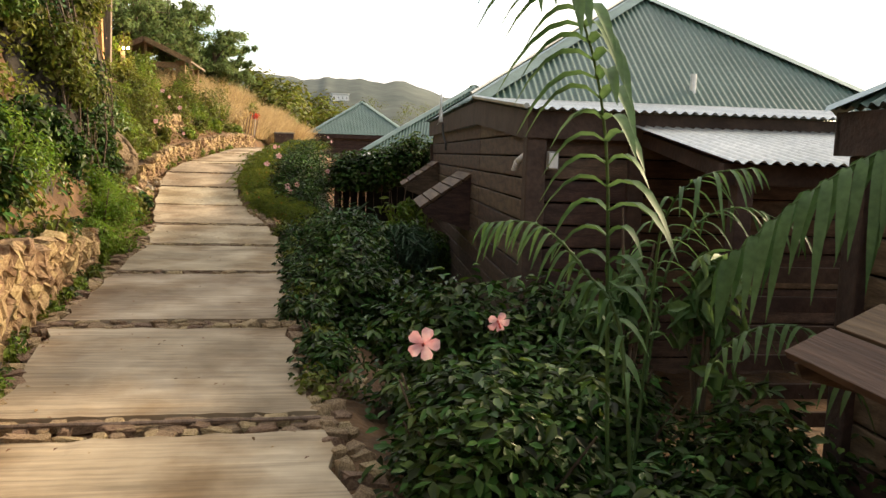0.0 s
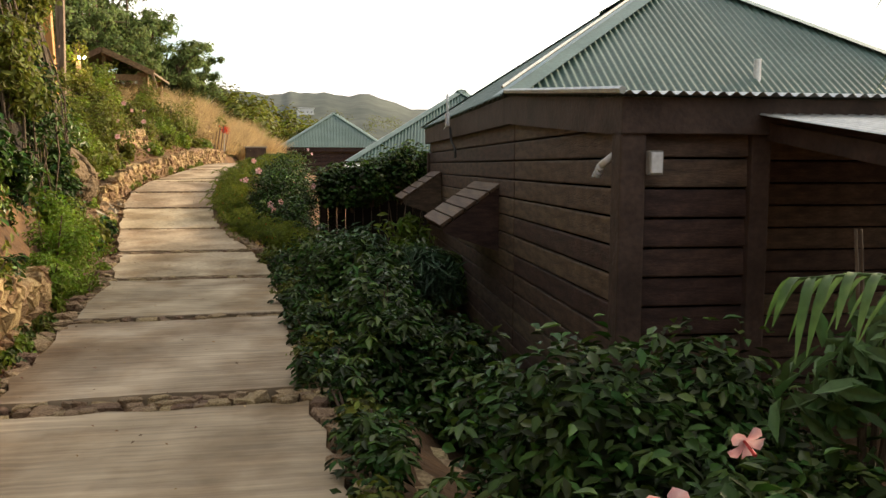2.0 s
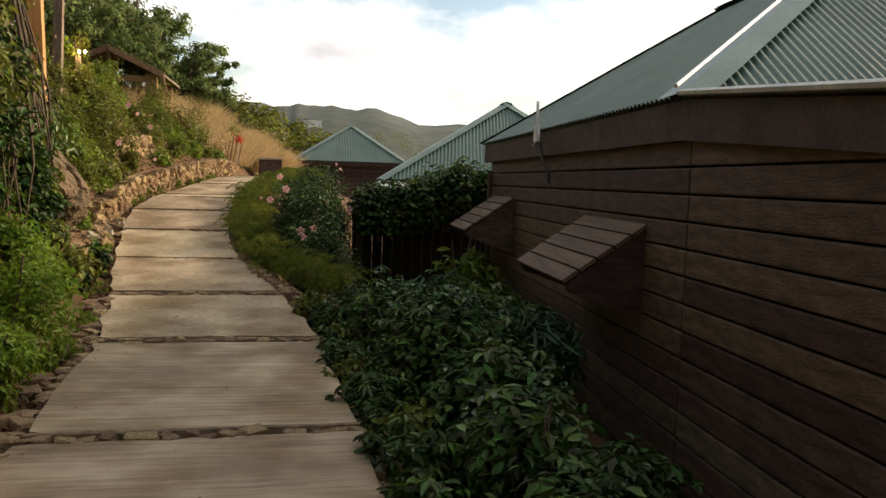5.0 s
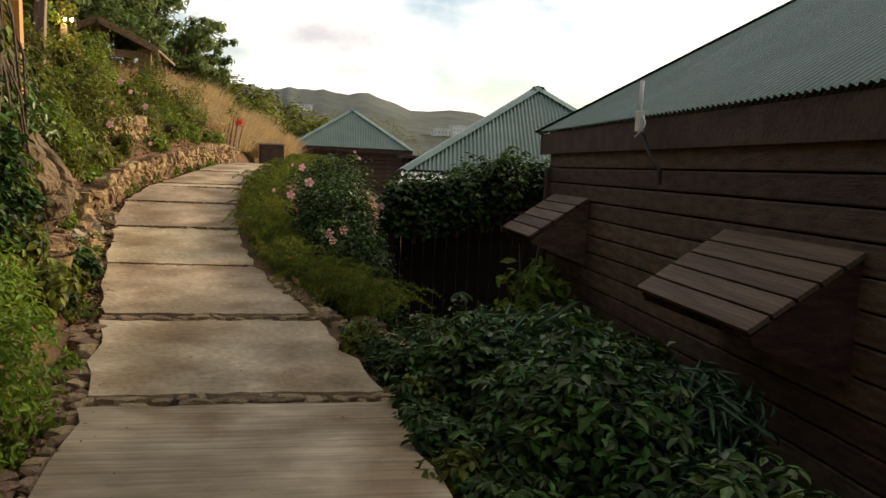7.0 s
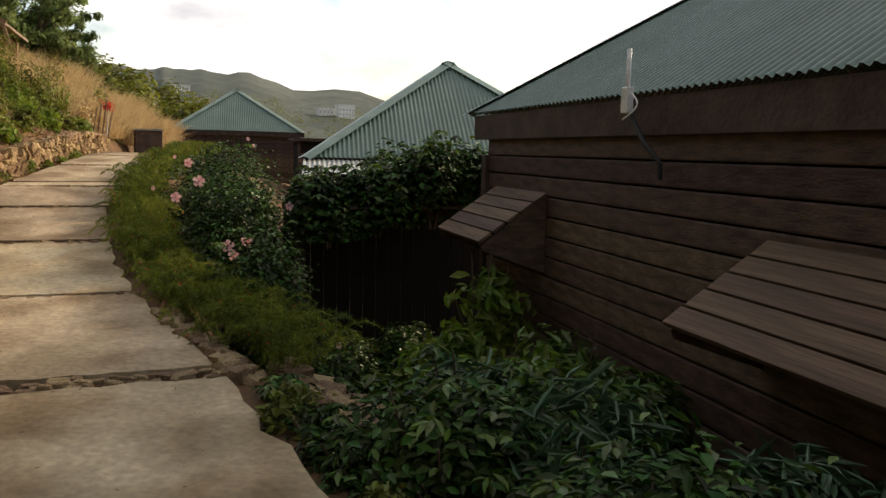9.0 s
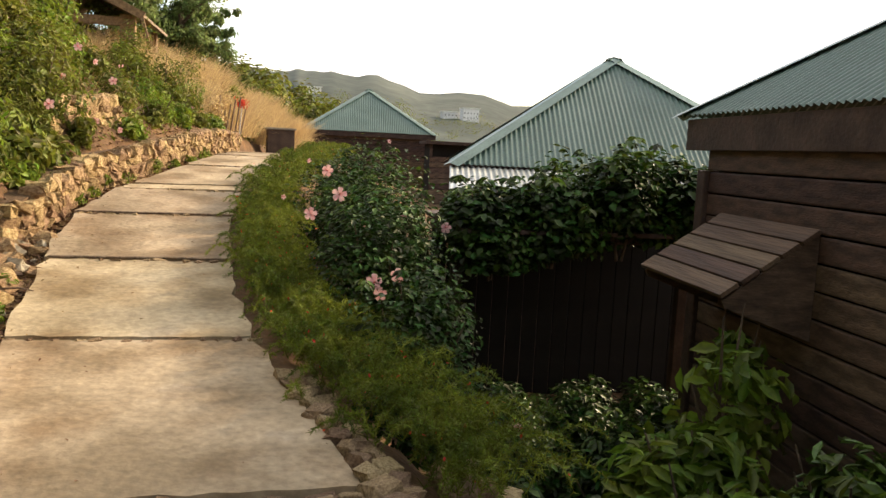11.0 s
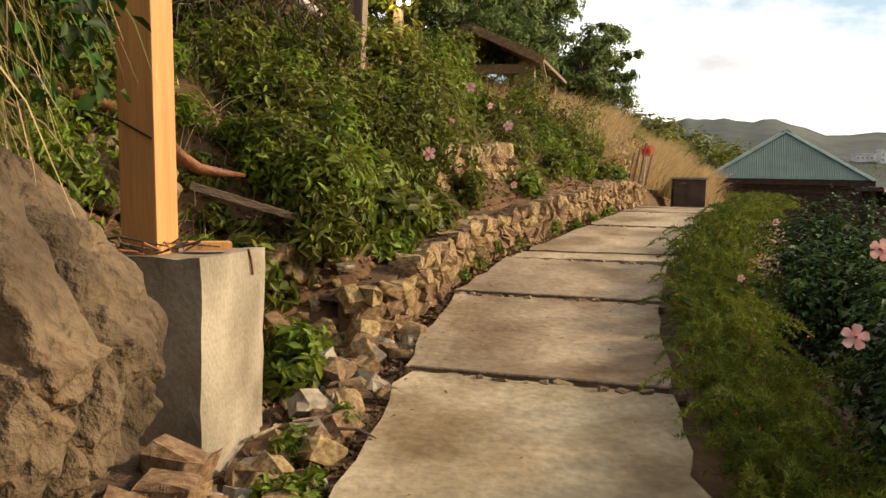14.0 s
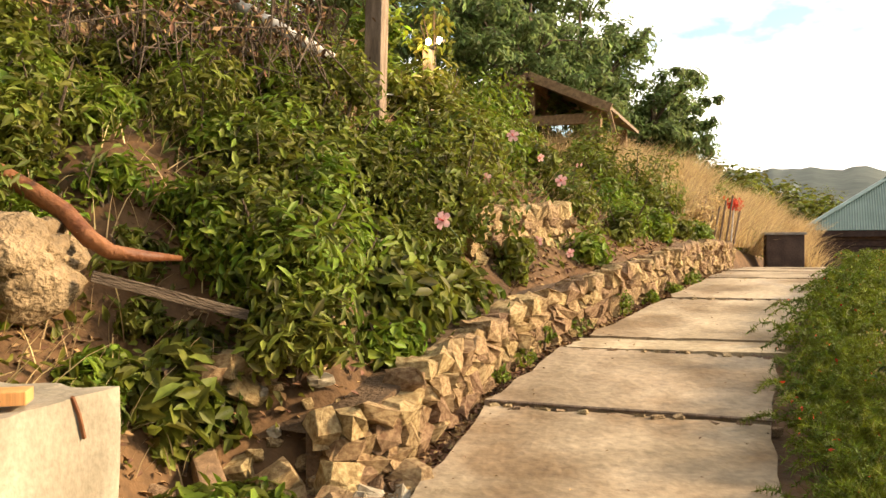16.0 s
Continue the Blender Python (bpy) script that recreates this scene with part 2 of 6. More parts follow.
def part(name, bm, material, parent, label="", m=None, smooth=False):
    me = bpy.data.meshes.new(name)
    bm.to_mesh(me)
    bm.free()
    me.materials.append(material)
    if smooth:
        me.polygons.foreach_set("use_smooth", [True] * len(me.polygons))
    return put(name, me, parent, label, m)


def thing(name, m, label, category, group="", kind=""):
    ob = new(name)
    ob.empty_display_size = 0.1
    ob.matrix_basis = m
    return tagged(ob, label, category, group, kind)


def box(sx, sy, sz, bevel=0.0, at=(0, 0, 0), bm=None):
    """A bevelled box whose centre is at."""
    fresh = bm is None
    bm = bm or bmesh.new()
    r = bmesh.ops.create_cube(bm, size=1.0)
    bmesh.ops.scale(bm, vec=(sx, sy, sz), verts=r["verts"])
    bmesh.ops.translate(bm, vec=at, verts=r["verts"])
    if bevel and fresh:
        bmesh.ops.bevel(bm, geom=bm.edges[:], offset=bevel, segments=2, affect="EDGES", profile=0.6)
    return bm


def tube(points, radii, sides=8, bm=None, cap=True):
    """A tapered round tube along points."""
    bm = bm or bmesh.new()
    pts = [Vector(p) for p in points]
    if not hasattr(radii, "__len__"):
        radii = [radii] * len(pts)
    rings = []
    for i, p in enumerate(pts):
        d = (pts[min(i + 1, len(pts) - 1)] - pts[max(i - 1, 0)]).normalized()
        a = d.cross(Vector((0.31, 0.2, 0.93))).normalized()
        b = d.cross(a)
        rings.append([bm.verts.new(p + (a * math.cos(k * math.tau / sides) + b * math.sin(k * math.tau / sides)) * radii[i]) for k in range(sides)])
    for r0, r1 in zip(rings, rings[1:]):
        for k in range(sides):
            bm.faces.new((r0[k], r0[(k + 1) % sides], r1[(k + 1) % sides], r1[k]))
    if cap:
        bm.faces.new(rings[0][::-1])
        bm.faces.new(rings[-1])
    return bm


def stone_mesh(name, sx, sy, sz, seed, material, rough=0.14):
    """A rough hewn stone: a bevelled block with pushed corners."""
    rng = random.Random(seed)
    bm = bmesh.new()
    bmesh.ops.create_cube(bm, size=1.0)
    bmesh.ops.bevel(bm, geom=bm.edges[:], offset=0.16, segments=1, affect="EDGES")
    for v in bm.verts:
        v.co += Vector((rng.uniform(-rough, rough), rng.uniform(-rough, rough), rng.uniform(-rough, rough)))
        v.co = Vector((v.co.x * sx, v.co.y * sy, v.co.z * sz))
    me = bpy.data.meshes.new(name)
    bm.to_mesh(me)
    bm.free()
    me.materials.append(material)
    return me


def leaves(name, pos, nrm, size, aspect, material, rng, droop=0.0, fold=0.25, aim=None):
    """One mesh of folded leaf blades at pos, facing nrm, pointing anyhow or along aim."""
    n = len(pos)
    nrm = nrm / (np.linalg.norm(nrm, axis=1, keepdims=True) + 1e-9)
    d = rng.normal(size=(n, 3)) if aim is None else aim.copy()
    d[:, 2] -= droop
    d -= (d * nrm).sum(1, keepdims=True) * nrm
    d /= np.linalg.norm(d, axis=1, keepdims=True) + 1e-9
    s = np.cross(nrm, d)
    ln = (size * rng.uniform(0.6, 1.25, n))[:, None]
    w = ln * aspect * 0.5
    v = np.empty((n, 6, 3))
    v[:, 0] = pos - d * ln * 0.5
    v[:, 1] = pos - d * ln * 0.08 + s * w + nrm * w * fold
    v[:, 2] = pos + d * ln * 0.5 - nrm * ln * 0.18
    v[:, 3] = pos - d * ln * 0.08 - s * w + nrm * w * fold
    v[:, 4] = pos + d * ln * 0.28 + s * w * 0.62 + nrm * w * fold * 0.3
    v[:, 5] = pos + d * ln * 0.28 - s * w * 0.62 + nrm * w * fold * 0.3
    idx = np.arange(n)[:, None] * 6
    quads = np.stack([idx + np.array([0, 1, 4, 2]), idx + np.array([0, 2, 5, 3])], 1).reshape(-1)
    me = bpy.data.meshes.new(name)
    me.vertices.add(n * 6)
    me.vertices.foreach_set("co", v.reshape(-1).astype(np.float32))
    me.loops.add(n * 8)
    me.loops.foreach_set("vertex_index", quads.astype(np.int32))
    me.polygons.add(n * 2)
    me.polygons.foreach_set("loop_start", (np.arange(n * 2) * 4).astype(np.int32))
    me.update(calc_edges=True)
    me.materials.append(material)
    return me


def blades(name, root, tip, width, material, rng, sag=0.25, seg=4):
    """Thin arching blades from root to tip."""
    n = len(root)
    mid_up = np.linalg.norm(tip - root, axis=1)[:, None] * np.array([[0, 0, 1.0]]) * sag
    side = np.cross(tip - root, rng.normal(size=(n, 3)))
    side /= np.linalg.norm(side, axis=1, keepdims=True) + 1e-9
    rows = []
    for k in range(seg):
        u = k / (seg - 1)
        c = root * (1 - u) + tip * u + mid_up * (4 * u * (1 - u))
        w = width * (1 - 0.85 * u) * 0.5
        rows += [c - side * w, c + side * w]
    v = np.stack(rows, 1)
    m = seg * 2
    f = []
    for k in range(seg - 1):
        f.append(np.arange(n)[:, None] * m + np.array([2 * k, 2 * k + 1, 2 * k + 3, 2 * k + 2]))
    q = np.stack(f, 1).reshape(-1)
    me = bpy.data.meshes.new(name)
    me.vertices.add(n * m)
    me.vertices.foreach_set("co", v.reshape(-1).astype(np.float32))
    me.loops.add(len(q))
    me.loops.foreach_set("vertex_index", q.astype(np.int32))
    me.polygons.add(len(q) // 4)
    me.polygons.foreach_set("loop_start", (np.arange(len(q) // 4) * 4).astype(np.int32))
    me.update(calc_edges=True)
    me.materials.append(material)
    return me


def lumps(rng, n, rx, ry, rz, k=9, inner=0.55):
    """Points and outward directions over an uneven heap of k lumps inside an ellipsoid that stands on z = 0."""
    c = rng.normal(size=(k, 3))
    c /= np.linalg.norm(c, axis=1, keepdims=True)
    c[:, 2] = np.abs(c[:, 2])
    c = c * rng.uniform(0.35, 0.62, (k, 1)) * np.array([rx, ry, rz])
    c[:, 2] += rz * 0.15
    r = rng.uniform(0.34, 0.52, k) * (rx * ry * rz) ** (1 / 3)
    w = rng.integers(0, k, n)
    d = rng.normal(size=(n, 3))
    d /= np.linalg.norm(d, axis=1, keepdims=True)
    p = c[w] + d * (r[w] * rng.uniform(inner, 1.08, n))[:, None]
    keep = p[:, 2] > 0
    out = d + np.array([0, 0, 0.55]) + rng.normal(size=(n, 3)) * 0.45
    return p[keep], out[keep]


# ---- plan of the path: y, left edge, right edge, height ----
PY = np.array([-60, -8, -3, 0, 3.7, 5.6, 7.75, 9.95, 11.9, 14.0, 15.85, 17.6, 18.8, 21.0, 22.8, 25.0, 28.0, 34.0, 45.0])
PL = np.array([8.0, 2.2, 1.1, 0.5, 0.02, -0.32, -0.44, -0.6, -0.92, -1.35, -1.62, -1.83, -1.68, -1.2, -0.95, -0.8, -0.6, 0.6, 5.0])
PR = np.array([10.0, 4.0, 2.8, 2.1, 1.5, 1.27, 1.14, 1.03, 0.72, 0.12, -0.18, -0.28, -0.22, 0.05, 0.4, 0.75, 1.1, 2.4, 7.0])
PZ = np.array([-1.5, -0.5, -0.36, -0.28, -0.2, -0.15, -0.1, -0.1, -0.03, 0.11, 0.33, 0.55, 0.74, 0.97, 1.11, 1.15, 1.12, 0.6, -0.6])


def edge_l(y):
    return np.interp(y, PY, PL)


def edge_r(y):
    return np.interp(y, PY, PR)


def height_p(y):
    return np.interp(y, PY, PZ)


BANK = np.array([-40, 2, 7, 9, 12.5, 14, 15, 17.2, 19, 22.5, 27, 30, 33, 38, 46])
BANK_S = np.array([0.9, 0.9, 1.2, 2.2, 2.2, 1.2, 0.8, 0.85, 1.1, 0.75, 0.6, 0.8, 1.0, 0.8, 0.0])
AZ = np.radians(np.array([-180, -60, -20, -9, -4, 0, 6, 8.6, 10.5, 12.5, 15, 18.5, 24, 32, 45, 70, 120, 180]))
RIDGE = np.array([70, 70, 66, 60, 57, 57, 56, 45, 46, 48, 38, 37.5, 30, 26, 22, 16, 20, 70]) * 1.0


def hill_steps(x, y):
    return 0.35 * np.sin(x * 0.9 + y * 0.35) + 0.25 * np.sin(y * 1.3 + x * 0.4)


def ground_z(x, y):
    x, y = np.asarray(x, float), np.asarray(y, float)
    zp, l, r = height_p(y), edge_l(y), edge_r(y)
    shift = np.interp(y, [12.8, 13.5, 14.4, 16.1, 16.7], [0, 0.5, 0.62, 0.62, 0])
    dl, dr = np.maximum(l - 0.3 - shift - x, 0), np.maximum(x - r - 0.05, 0)
    s = np.interp(y, BANK, BANK_S)
    near = np.minimum(dl, 1.75)
    up = np.minimum(dl * 2.2, 0.42) * np.clip((44 - y) / 6, 0, 1) + s * np.maximum(near - 0.25, 0) + 0.5 * s * np.clip(dl - 1.75, 0, 14) + 0.12 * np.clip(dl - 17, 0, 60)
    up = up * np.clip((52 - y) / 10, 0, 1) + np.clip(dl - 1, 0, 1) * 0.12 * hill_steps(x * 2.2, y * 2.2) * np.clip((46 - y) / 6, 0, 1)
    low = np.interp(y, [-10, 3, 12, 13.5, 16.5, 20, 40, 60], [-1.1, -0.95, -0.85, -1.25, -1.25, -0.8, -0.6, -1.2])
    k = np.clip(dr / 1.5, 0, 1)
    k = k * k * (3 - 2 * k)
    down = (zp - 0.04) * (1 - k) + low * k - 0.16 * np.clip(dr - 8, 0, 90) - 0.05 * np.clip(dr - 90, 0, 400)
    z = np.where(x < l - 0.3, zp - 0.04 + up, np.where(x > r + 0.05, down, zp - 0.06))
    fall = np.clip((y - 46) / 60, 0, 1)
    z = z * (1 - fall) + np.minimum(z, -6.0) * fall
    rad, az = np.hypot(x, y - 10), np.arctan2(x, y - 10)
    g = np.clip((rad - 120) / 480, 0, 1)
    g = g * g * (3 - 2 * g)
    bumps = 4 * np.sin(x * 0.021 + 1) * np.sin(y * 0.017) + 2.5 * np.sin(x * 0.05 + y * 0.03)
    z = z * (1 - g) + ((np.interp(az, AZ, RIDGE) + 1.1 * np.sin(az * 61) + 0.7 * np.sin(az * 137 + 1) + 0.4 * np.sin(az * 301)) * np.clip(rad / 600, 0.2, 1.0) + bumps * np.clip((620 - rad) / 300, 0, 1)) * g
    return np.where(rad > 640, z - (rad - 640) * 0.05, z)


def gz(x, y):
    return float(ground_z(x, y))


def axis(fine0, fine1, step, far):
    a = list(np.arange(fine0, fine1, step))
    d, up, dn = step, [], []
    p, q = fine1, fine0
    while p < far or q > -far:
        d *= 1.16
        p, q = p + d, q - d
        up.append(p)
        dn.append(q)
    return np.array(dn[::-1] + a + up)


gx, gy = axis(-5.0, 5.0, 0.16, 1500.0), axis(-1.0, 30.0, 0.2, 1500.0)
GX, GY = np.meshgrid(gx, gy)
GZ = ground_z(GX, GY)
jit = np.random.default_rng(3).normal(size=GZ.shape) * 0.02
GZ = GZ + np.where((GX < edge_l(GY) - 0.3) | (GX > edge_r(GY) + 0.3), jit, 0) * (np.hypot(GX, GY) < 60)
nx = len(gx)
quads = [(j * nx + i, j * nx + i + 1, (j + 1) * nx + i + 1, (j + 1) * nx + i) for j in range(len(gy) - 1) for i in range(nx - 1)]
g_me = mesh_of("ground", np.stack([GX, GY, GZ], -1).reshape(-1, 3), quads, M_GROUND, True)
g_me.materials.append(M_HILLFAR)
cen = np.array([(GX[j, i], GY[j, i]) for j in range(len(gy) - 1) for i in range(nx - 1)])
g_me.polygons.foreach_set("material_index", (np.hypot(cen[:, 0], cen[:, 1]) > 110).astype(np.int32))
tagged(new("ground", g_me), "sloping earth and distant grey-green hills", "ground", kind="structure")


# ---- cabins ----
def sheet(name, origin, u, v, w0, w1, length, material, pitch=0.076, amp=0.011, left=0.0, right=0.0, thick=0.004):
    """Corrugated sheet: waves across u, falling along v. Its side edges may slope in (left, right: metres lost per metre going up from the eave)."""
    o, u, v = Vector(origin), Vector(u).normalized(), Vector(v).normalized()
    nrm = u.cross(v).normalized()
    if nrm.z < 0:
        nrm = -nrm
    step = pitch / 6
    n = int((w1 - w0) / step)
    verts, faces = [], []
    for i in range(n + 1):
        a = w0 + i * step
        top = length
        if left and a < w0 + left * length:
            top = min(top, (a - w0) / left)
        if right and a > w1 - right * length:
            top = min(top, (w1 - a) / right)
        h = nrm * (amp * math.sin(a / pitch * math.tau))
        verts += [o + u * a + h, o + u * a - v * max(top, 0.001) + h]
        if i:
            k = 2 * i
            faces.append((k - 2, k, k + 1, k - 1))
    return mesh_of(name, verts, faces, material, True)


def boards(parent, x0, y0, x1, y1, z0, z1, material, h=0.172, thick=0.045, name="board", gap=0.012):
    """Horizontal boards from floor to eave along a wall, each with a rounded lower edge."""
    length = math.hypot(x1 - x0, y1 - y0)
    ang = math.atan2(y1 - y0, x1 - x0)
    me = bpy.data.meshes.new(name)
    bm = box(length, thick, h - gap, 0.012)
    for v in bm.verts:
        if v.co.z > 0 and v.co.y < 0:
            v.co.y += 0.012
    bm.to_mesh(me)
    bm.free()
    me.materials.append(material)
    z = z1 - h / 2
    while z > z0:
        put(name, me, parent, m=Matrix.Translation(((x0 + x1) / 2, (y0 + y1) / 2, z)) @ Matrix.Rotation(ang, 4, "Z"))
        z -= h


def hood(parent, x, y0, y1, ztop, out=0.62, fall=0.44):
    """A boarded hood over a low window: five sloping boards, two cheeks and a near-black panel as shade."""
    h = put("window_hood", None, parent, "weathered brown boarded hood", pose(x, (y0 + y1) / 2, ztop))
    w, sl = y1 - y0, math.hypot(out, fall)
    ang = math.atan2(fall, out)
    n = 5
    for k in range(n):
        d = (k + 0.5) / n * sl
        b = box(sl / n - 0.02, w, 0.03, 0.004)
        part("hood_board", b, M_HOODB, h, m=Matrix.Translation((-d * math.cos(ang), 0, -d * math.sin(ang) + 0.004 * k)) @ Matrix.Rotation(-ang, 4, "Y"))
    for s in (-1, 1):
        bm = bmesh.new()
        y = s * (w / 2 - 0.03)
        prof = [(0.0, -0.02), (-out + 0.03, -fall - 0.005), (-out + 0.05, -fall - 0.05), (0.0, -fall - 0.25)]
        a = [bm.verts.new((px, y - 0.012, pz)) for px, pz in prof]
        b = [bm.verts.new((px, y + 0.012, pz)) for px, pz in prof]
        bm.faces.new(a)
        bm.faces.new(b[::-1])
        for i in range(4):
            bm.faces.new((a[i], b[i], b[(i + 1) % 4], a[(i + 1) % 4]))
        bmesh.ops.recalc_face_normals(bm, faces=bm.faces[:])
        part("hood_cheek", bm, M_BOARD, h)
    # The darkness beneath the hood is put into this panel's colour.
    part("shade_panel", box(0.02, w - 0.12, 0.5, 0.004), M_SHADE, h, "near-black panel standing for the shade under the hood", pose(-0.03, 0, -0.35))


def hip_roof(parent, x0, x1, y0, y1, ez, rise, run_y, over=0.0):
    """Four corrugated hip slopes with flashings along hips and ridge. run_y: how far the ridge's ends lie in from the short eaves."""
    cx = (x0 + x1) / 2
    half = cx - x0
    a, b = Vector((cx, y0 + run_y, ez + rise)), Vector((cx, y1 - run_y, ez + rise))
    sl_x, sl_y = math.hypot(half, rise), math.hypot(run_y, rise)
    wx, wy = x1 - x0, y1 - y0
    put("roof_sheet", sheet("roof_sheet", (x0, y0, ez), (1, 0, 0), (0, -run_y, -rise), 0, wx, sl_y, M_ROOF, left=half / sl_y, right=half / sl_y), parent, "green corrugated metal sheeting")
    put("roof_sheet", sheet("roof_sheet", (x0, y1, ez), (1, 0, 0), (0, run_y, -rise), 0, wx, sl_y, M_ROOF, left=half / sl_y, right=half / sl_y), parent)
    put("roof_sheet", sheet("roof_sheet", (x0, y0, ez), (0, 1, 0), (-half, 0, -rise), 0, wy, sl_x, M_ROOF, left=run_y / sl_x, right=run_y / sl_x), parent)
    put("roof_sheet", sheet("roof_sheet", (x1, y0, ez), (0, 1, 0), (half, 0, -rise), 0, wy, sl_x, M_ROOF, left=run_y / sl_x, right=run_y / sl_x), parent)
    for c, top in (((x0, y0), a), ((x1, y0), a), ((x0, y1), b), ((x1, y1), b)):
        flashing(parent, Vector((c[0], c[1], ez)), top)
    if (b - a).length > 0.05:
        flashing(parent, a, b)


def flashing(parent, p, q, wide=0.16):
    """A folded metal cap from p to q."""
    d = (q - p).normalized()
    s = d.cross(Vector((0, 0, 1))).normalized()
    n = s.cross(d)
    up = n * 0.022
    v = []
    for c in (p - d * 0.02, q + d * 0.02):
        v += [c + s * wide - n * 0.045 + up, c + s * 0.03 + n * 0.012, c + n * 0.02, c - s * 0.03 + n * 0.012, c - s * wide - n * 0.045 + up]
    f = [(i, i + 1, i + 6, i + 5) for i in range(4)]
    put("flashing", mesh_of("flashing", v, f, M_FLASH), parent, "folded green metal hip cap")


# first cabin: local y runs along its long wall
C1 = thing("cabin", pose(3.09, 5.62, 0, 0, 0, -3.2), "dark brown boarded cabin with a green corrugated hip roof", "cabin")
FLOOR1 = -1.0
boards(C1, 0.0, 0.0, 0.0, 2.72, FLOOR1, 1.472, M_BOARD)
boards(C1, 0.0, 2.73, 0.0, 9.15, FLOOR1, 1.644, M_BOARD)
boards(C1, 0.0, 0.0, 0.74, 0.0, FLOOR1, 1.30, M_BOARD)
boards(C1, 0.74, 1.35, 5.0, 1.35, FLOOR1, 1.30, M_BOARD)
part("door_post", box(0.12, 0.12, 2.3, 0.01), M_TRIMW, C1, m=pose(0.78, 0.0, 0.12))
part("return_wall", box(0.05, 1.3, 2.3, 0.006), M_BOARD, C1, m=pose(0.80, 0.68, 0.12))
boards(C1, 0.0, 9.15, 5.0, 9.15, FLOOR1, 1.30, M_BOARD)
part("wall_core", box(5.0, 7.65, 2.3, 0.0), M_SHADE, C1, m=pose(2.55, 5.28, 0.19))
part("soffit", box(5.2, 1.6, 0.03, 0.0), M_TRIMW, C1, m=pose(2.65, 0.7, 1.31))
part("corner_post", box(0.15, 0.15, 2.45, 0.012), M_TRIMW, C1, m=pose(0.0, -0.02, 0.08))
part("corner_post", box(0.13, 0.13, 2.45, 0.012), M_TRIMW, C1, m=pose(0.0, 9.17, 0.08))
# fascia: level along the main roof, falling with the low front roof
part("fascia", box(0.04, 6.75, 0.25, 0.006), M_TRIMW, C1, "dark brown fascia board", pose(-0.05, 6.1, 1.585))
bm = bmesh.new()
fa = [bm.verts.new(p) for p in ((-0.075, -0.1, 1.25), (-0.075, 2.73, 1.46), (-0.075, 2.73, 1.71), (-0.075, -0.1, 1.455))]
fb = [bm.verts.new((v.co.x + 0.04, v.co.y, v.co.z)) for v in fa]
bm.faces.new(fa), bm.faces.new(fb[::-1])
for i in range(4):
    bm.faces.new((fa[i], fb[i], fb[(i + 1) % 4], fa[(i + 1) % 4]))
bmesh.ops.recalc_face_normals(bm, faces=bm.faces[:])
part("fascia", bm, M_TRIMW, C1)
part("fascia", box(5.6, 0.04, 0.2, 0.006), M_TRIMW, C1, m=pose(2.72, -0.1, 1.36))
hip_roof(C1, -0.1, 5.02, 2.73, 9.6, 1.74, 1.655, 2.3)
part("hip_edge", tube([(-0.12, 2.72, 1.79), (2.44, 5.03, 3.445)], 0.016, 5), M_ROOFW, C1, "thin pale metal edge of the hip cap", pose(-0.02, 0.02, 0))
put("roof_sheet", sheet("roof_sheet", (-0.1, -0.22, 1.475), (1, 0, 0), (0, -3.0, -0.27), 0, 5.4, 3.05, M_ROOFW), C1, "low front roof of pale corrugated metal")
part("verge_trim", tube([(-0.11, -0.2, 1.488), (-0.11, 2.75, 1.752)], 0.022, 6), M_ROOFW, C1, "pale metal verge trim")
part("vent_pipe", tube([(2.45, 3.0, 1.75), (2.45, 3.0, 2.12)], 0.035, 10), M_WHITE, C1, "white vent pipe")
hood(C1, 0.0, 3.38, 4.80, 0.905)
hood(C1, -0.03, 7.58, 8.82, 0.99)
# porch with a pale roof on posts
put("porch_roof", sheet("porch_roof", (0.72, -1.75, 1.13), (1, 0, 0), (0, -1.7, -0.25), 0, 3.6, 1.74, M_ROOFW), C1, "pale corrugated metal porch roof")
part("porch_beam", box(3.6, 0.07, 0.12, 0.008), M_TRIMW, C1, m=pose(2.52, -1.6, 1.06))
part("porch_beam", box(0.06, 1.6, 0.10, 0.008), M_TRIMW, C1, m=pose(0.82, -0.88, 1.16, 8.4, 0, 0))
for px in (0.85, 2.5, 4.2):
    part("porch_post", box(0.10, 0.10, 2.1, 0.008), M_TRIMW, C1, m=pose(px, -1.6, 0.0))
for k in range(6):
    part("railing_board", box(3.3, 0.03, 0.09, 0.005), M_TRIMW, C1, m=pose(2.52, -1.62, -0.35 + 0.17 * k))
# junction box, bulb and aerial on the first cabin
jb = thing("junction_box", pose(3.20, 5.50, 1.10, 0, 0, -3.2), "small grey-white electrical box on the cabin wall", "electrical box")
part("case", box(0.085, 0.05, 0.135, 0.008), M_GREY, jb)
part("cover", box(0.065, 0.012, 0.115, 0.004), M_WHITE, jb, "pale cover", pose(0, -0.03, 0))
cf = thing("wall_bulb", pose(3.03, 5.75, 1.13), "white spiral energy-saving bulb on the cabin wall", "light bulb")
hel = [(-0.02 + 0.02 * math.cos(u * 7 * math.pi), 0.05 + 0.08 * u + 0.012 * math.sin(u * 7 * math.pi), -0.045 - 0.07 * u + 0.014 * math.sin(u * 7 * math.pi)) for u in [i / 40 for i in range(41)]]
part("tube", tube(hel, 0.009, 6), M_WHITE, cf, smooth=True)
part("holder", tube([(0.03, -0.01, 0.02), (-0.02, 0.05, -0.045)], [0.018, 0.024], 10), M_WHITE, cf, smooth=True)
an = thing("aerial", pose(3.33, 11.7, 1.66), "white outdoor aerial clamped to the eave", "aerial")
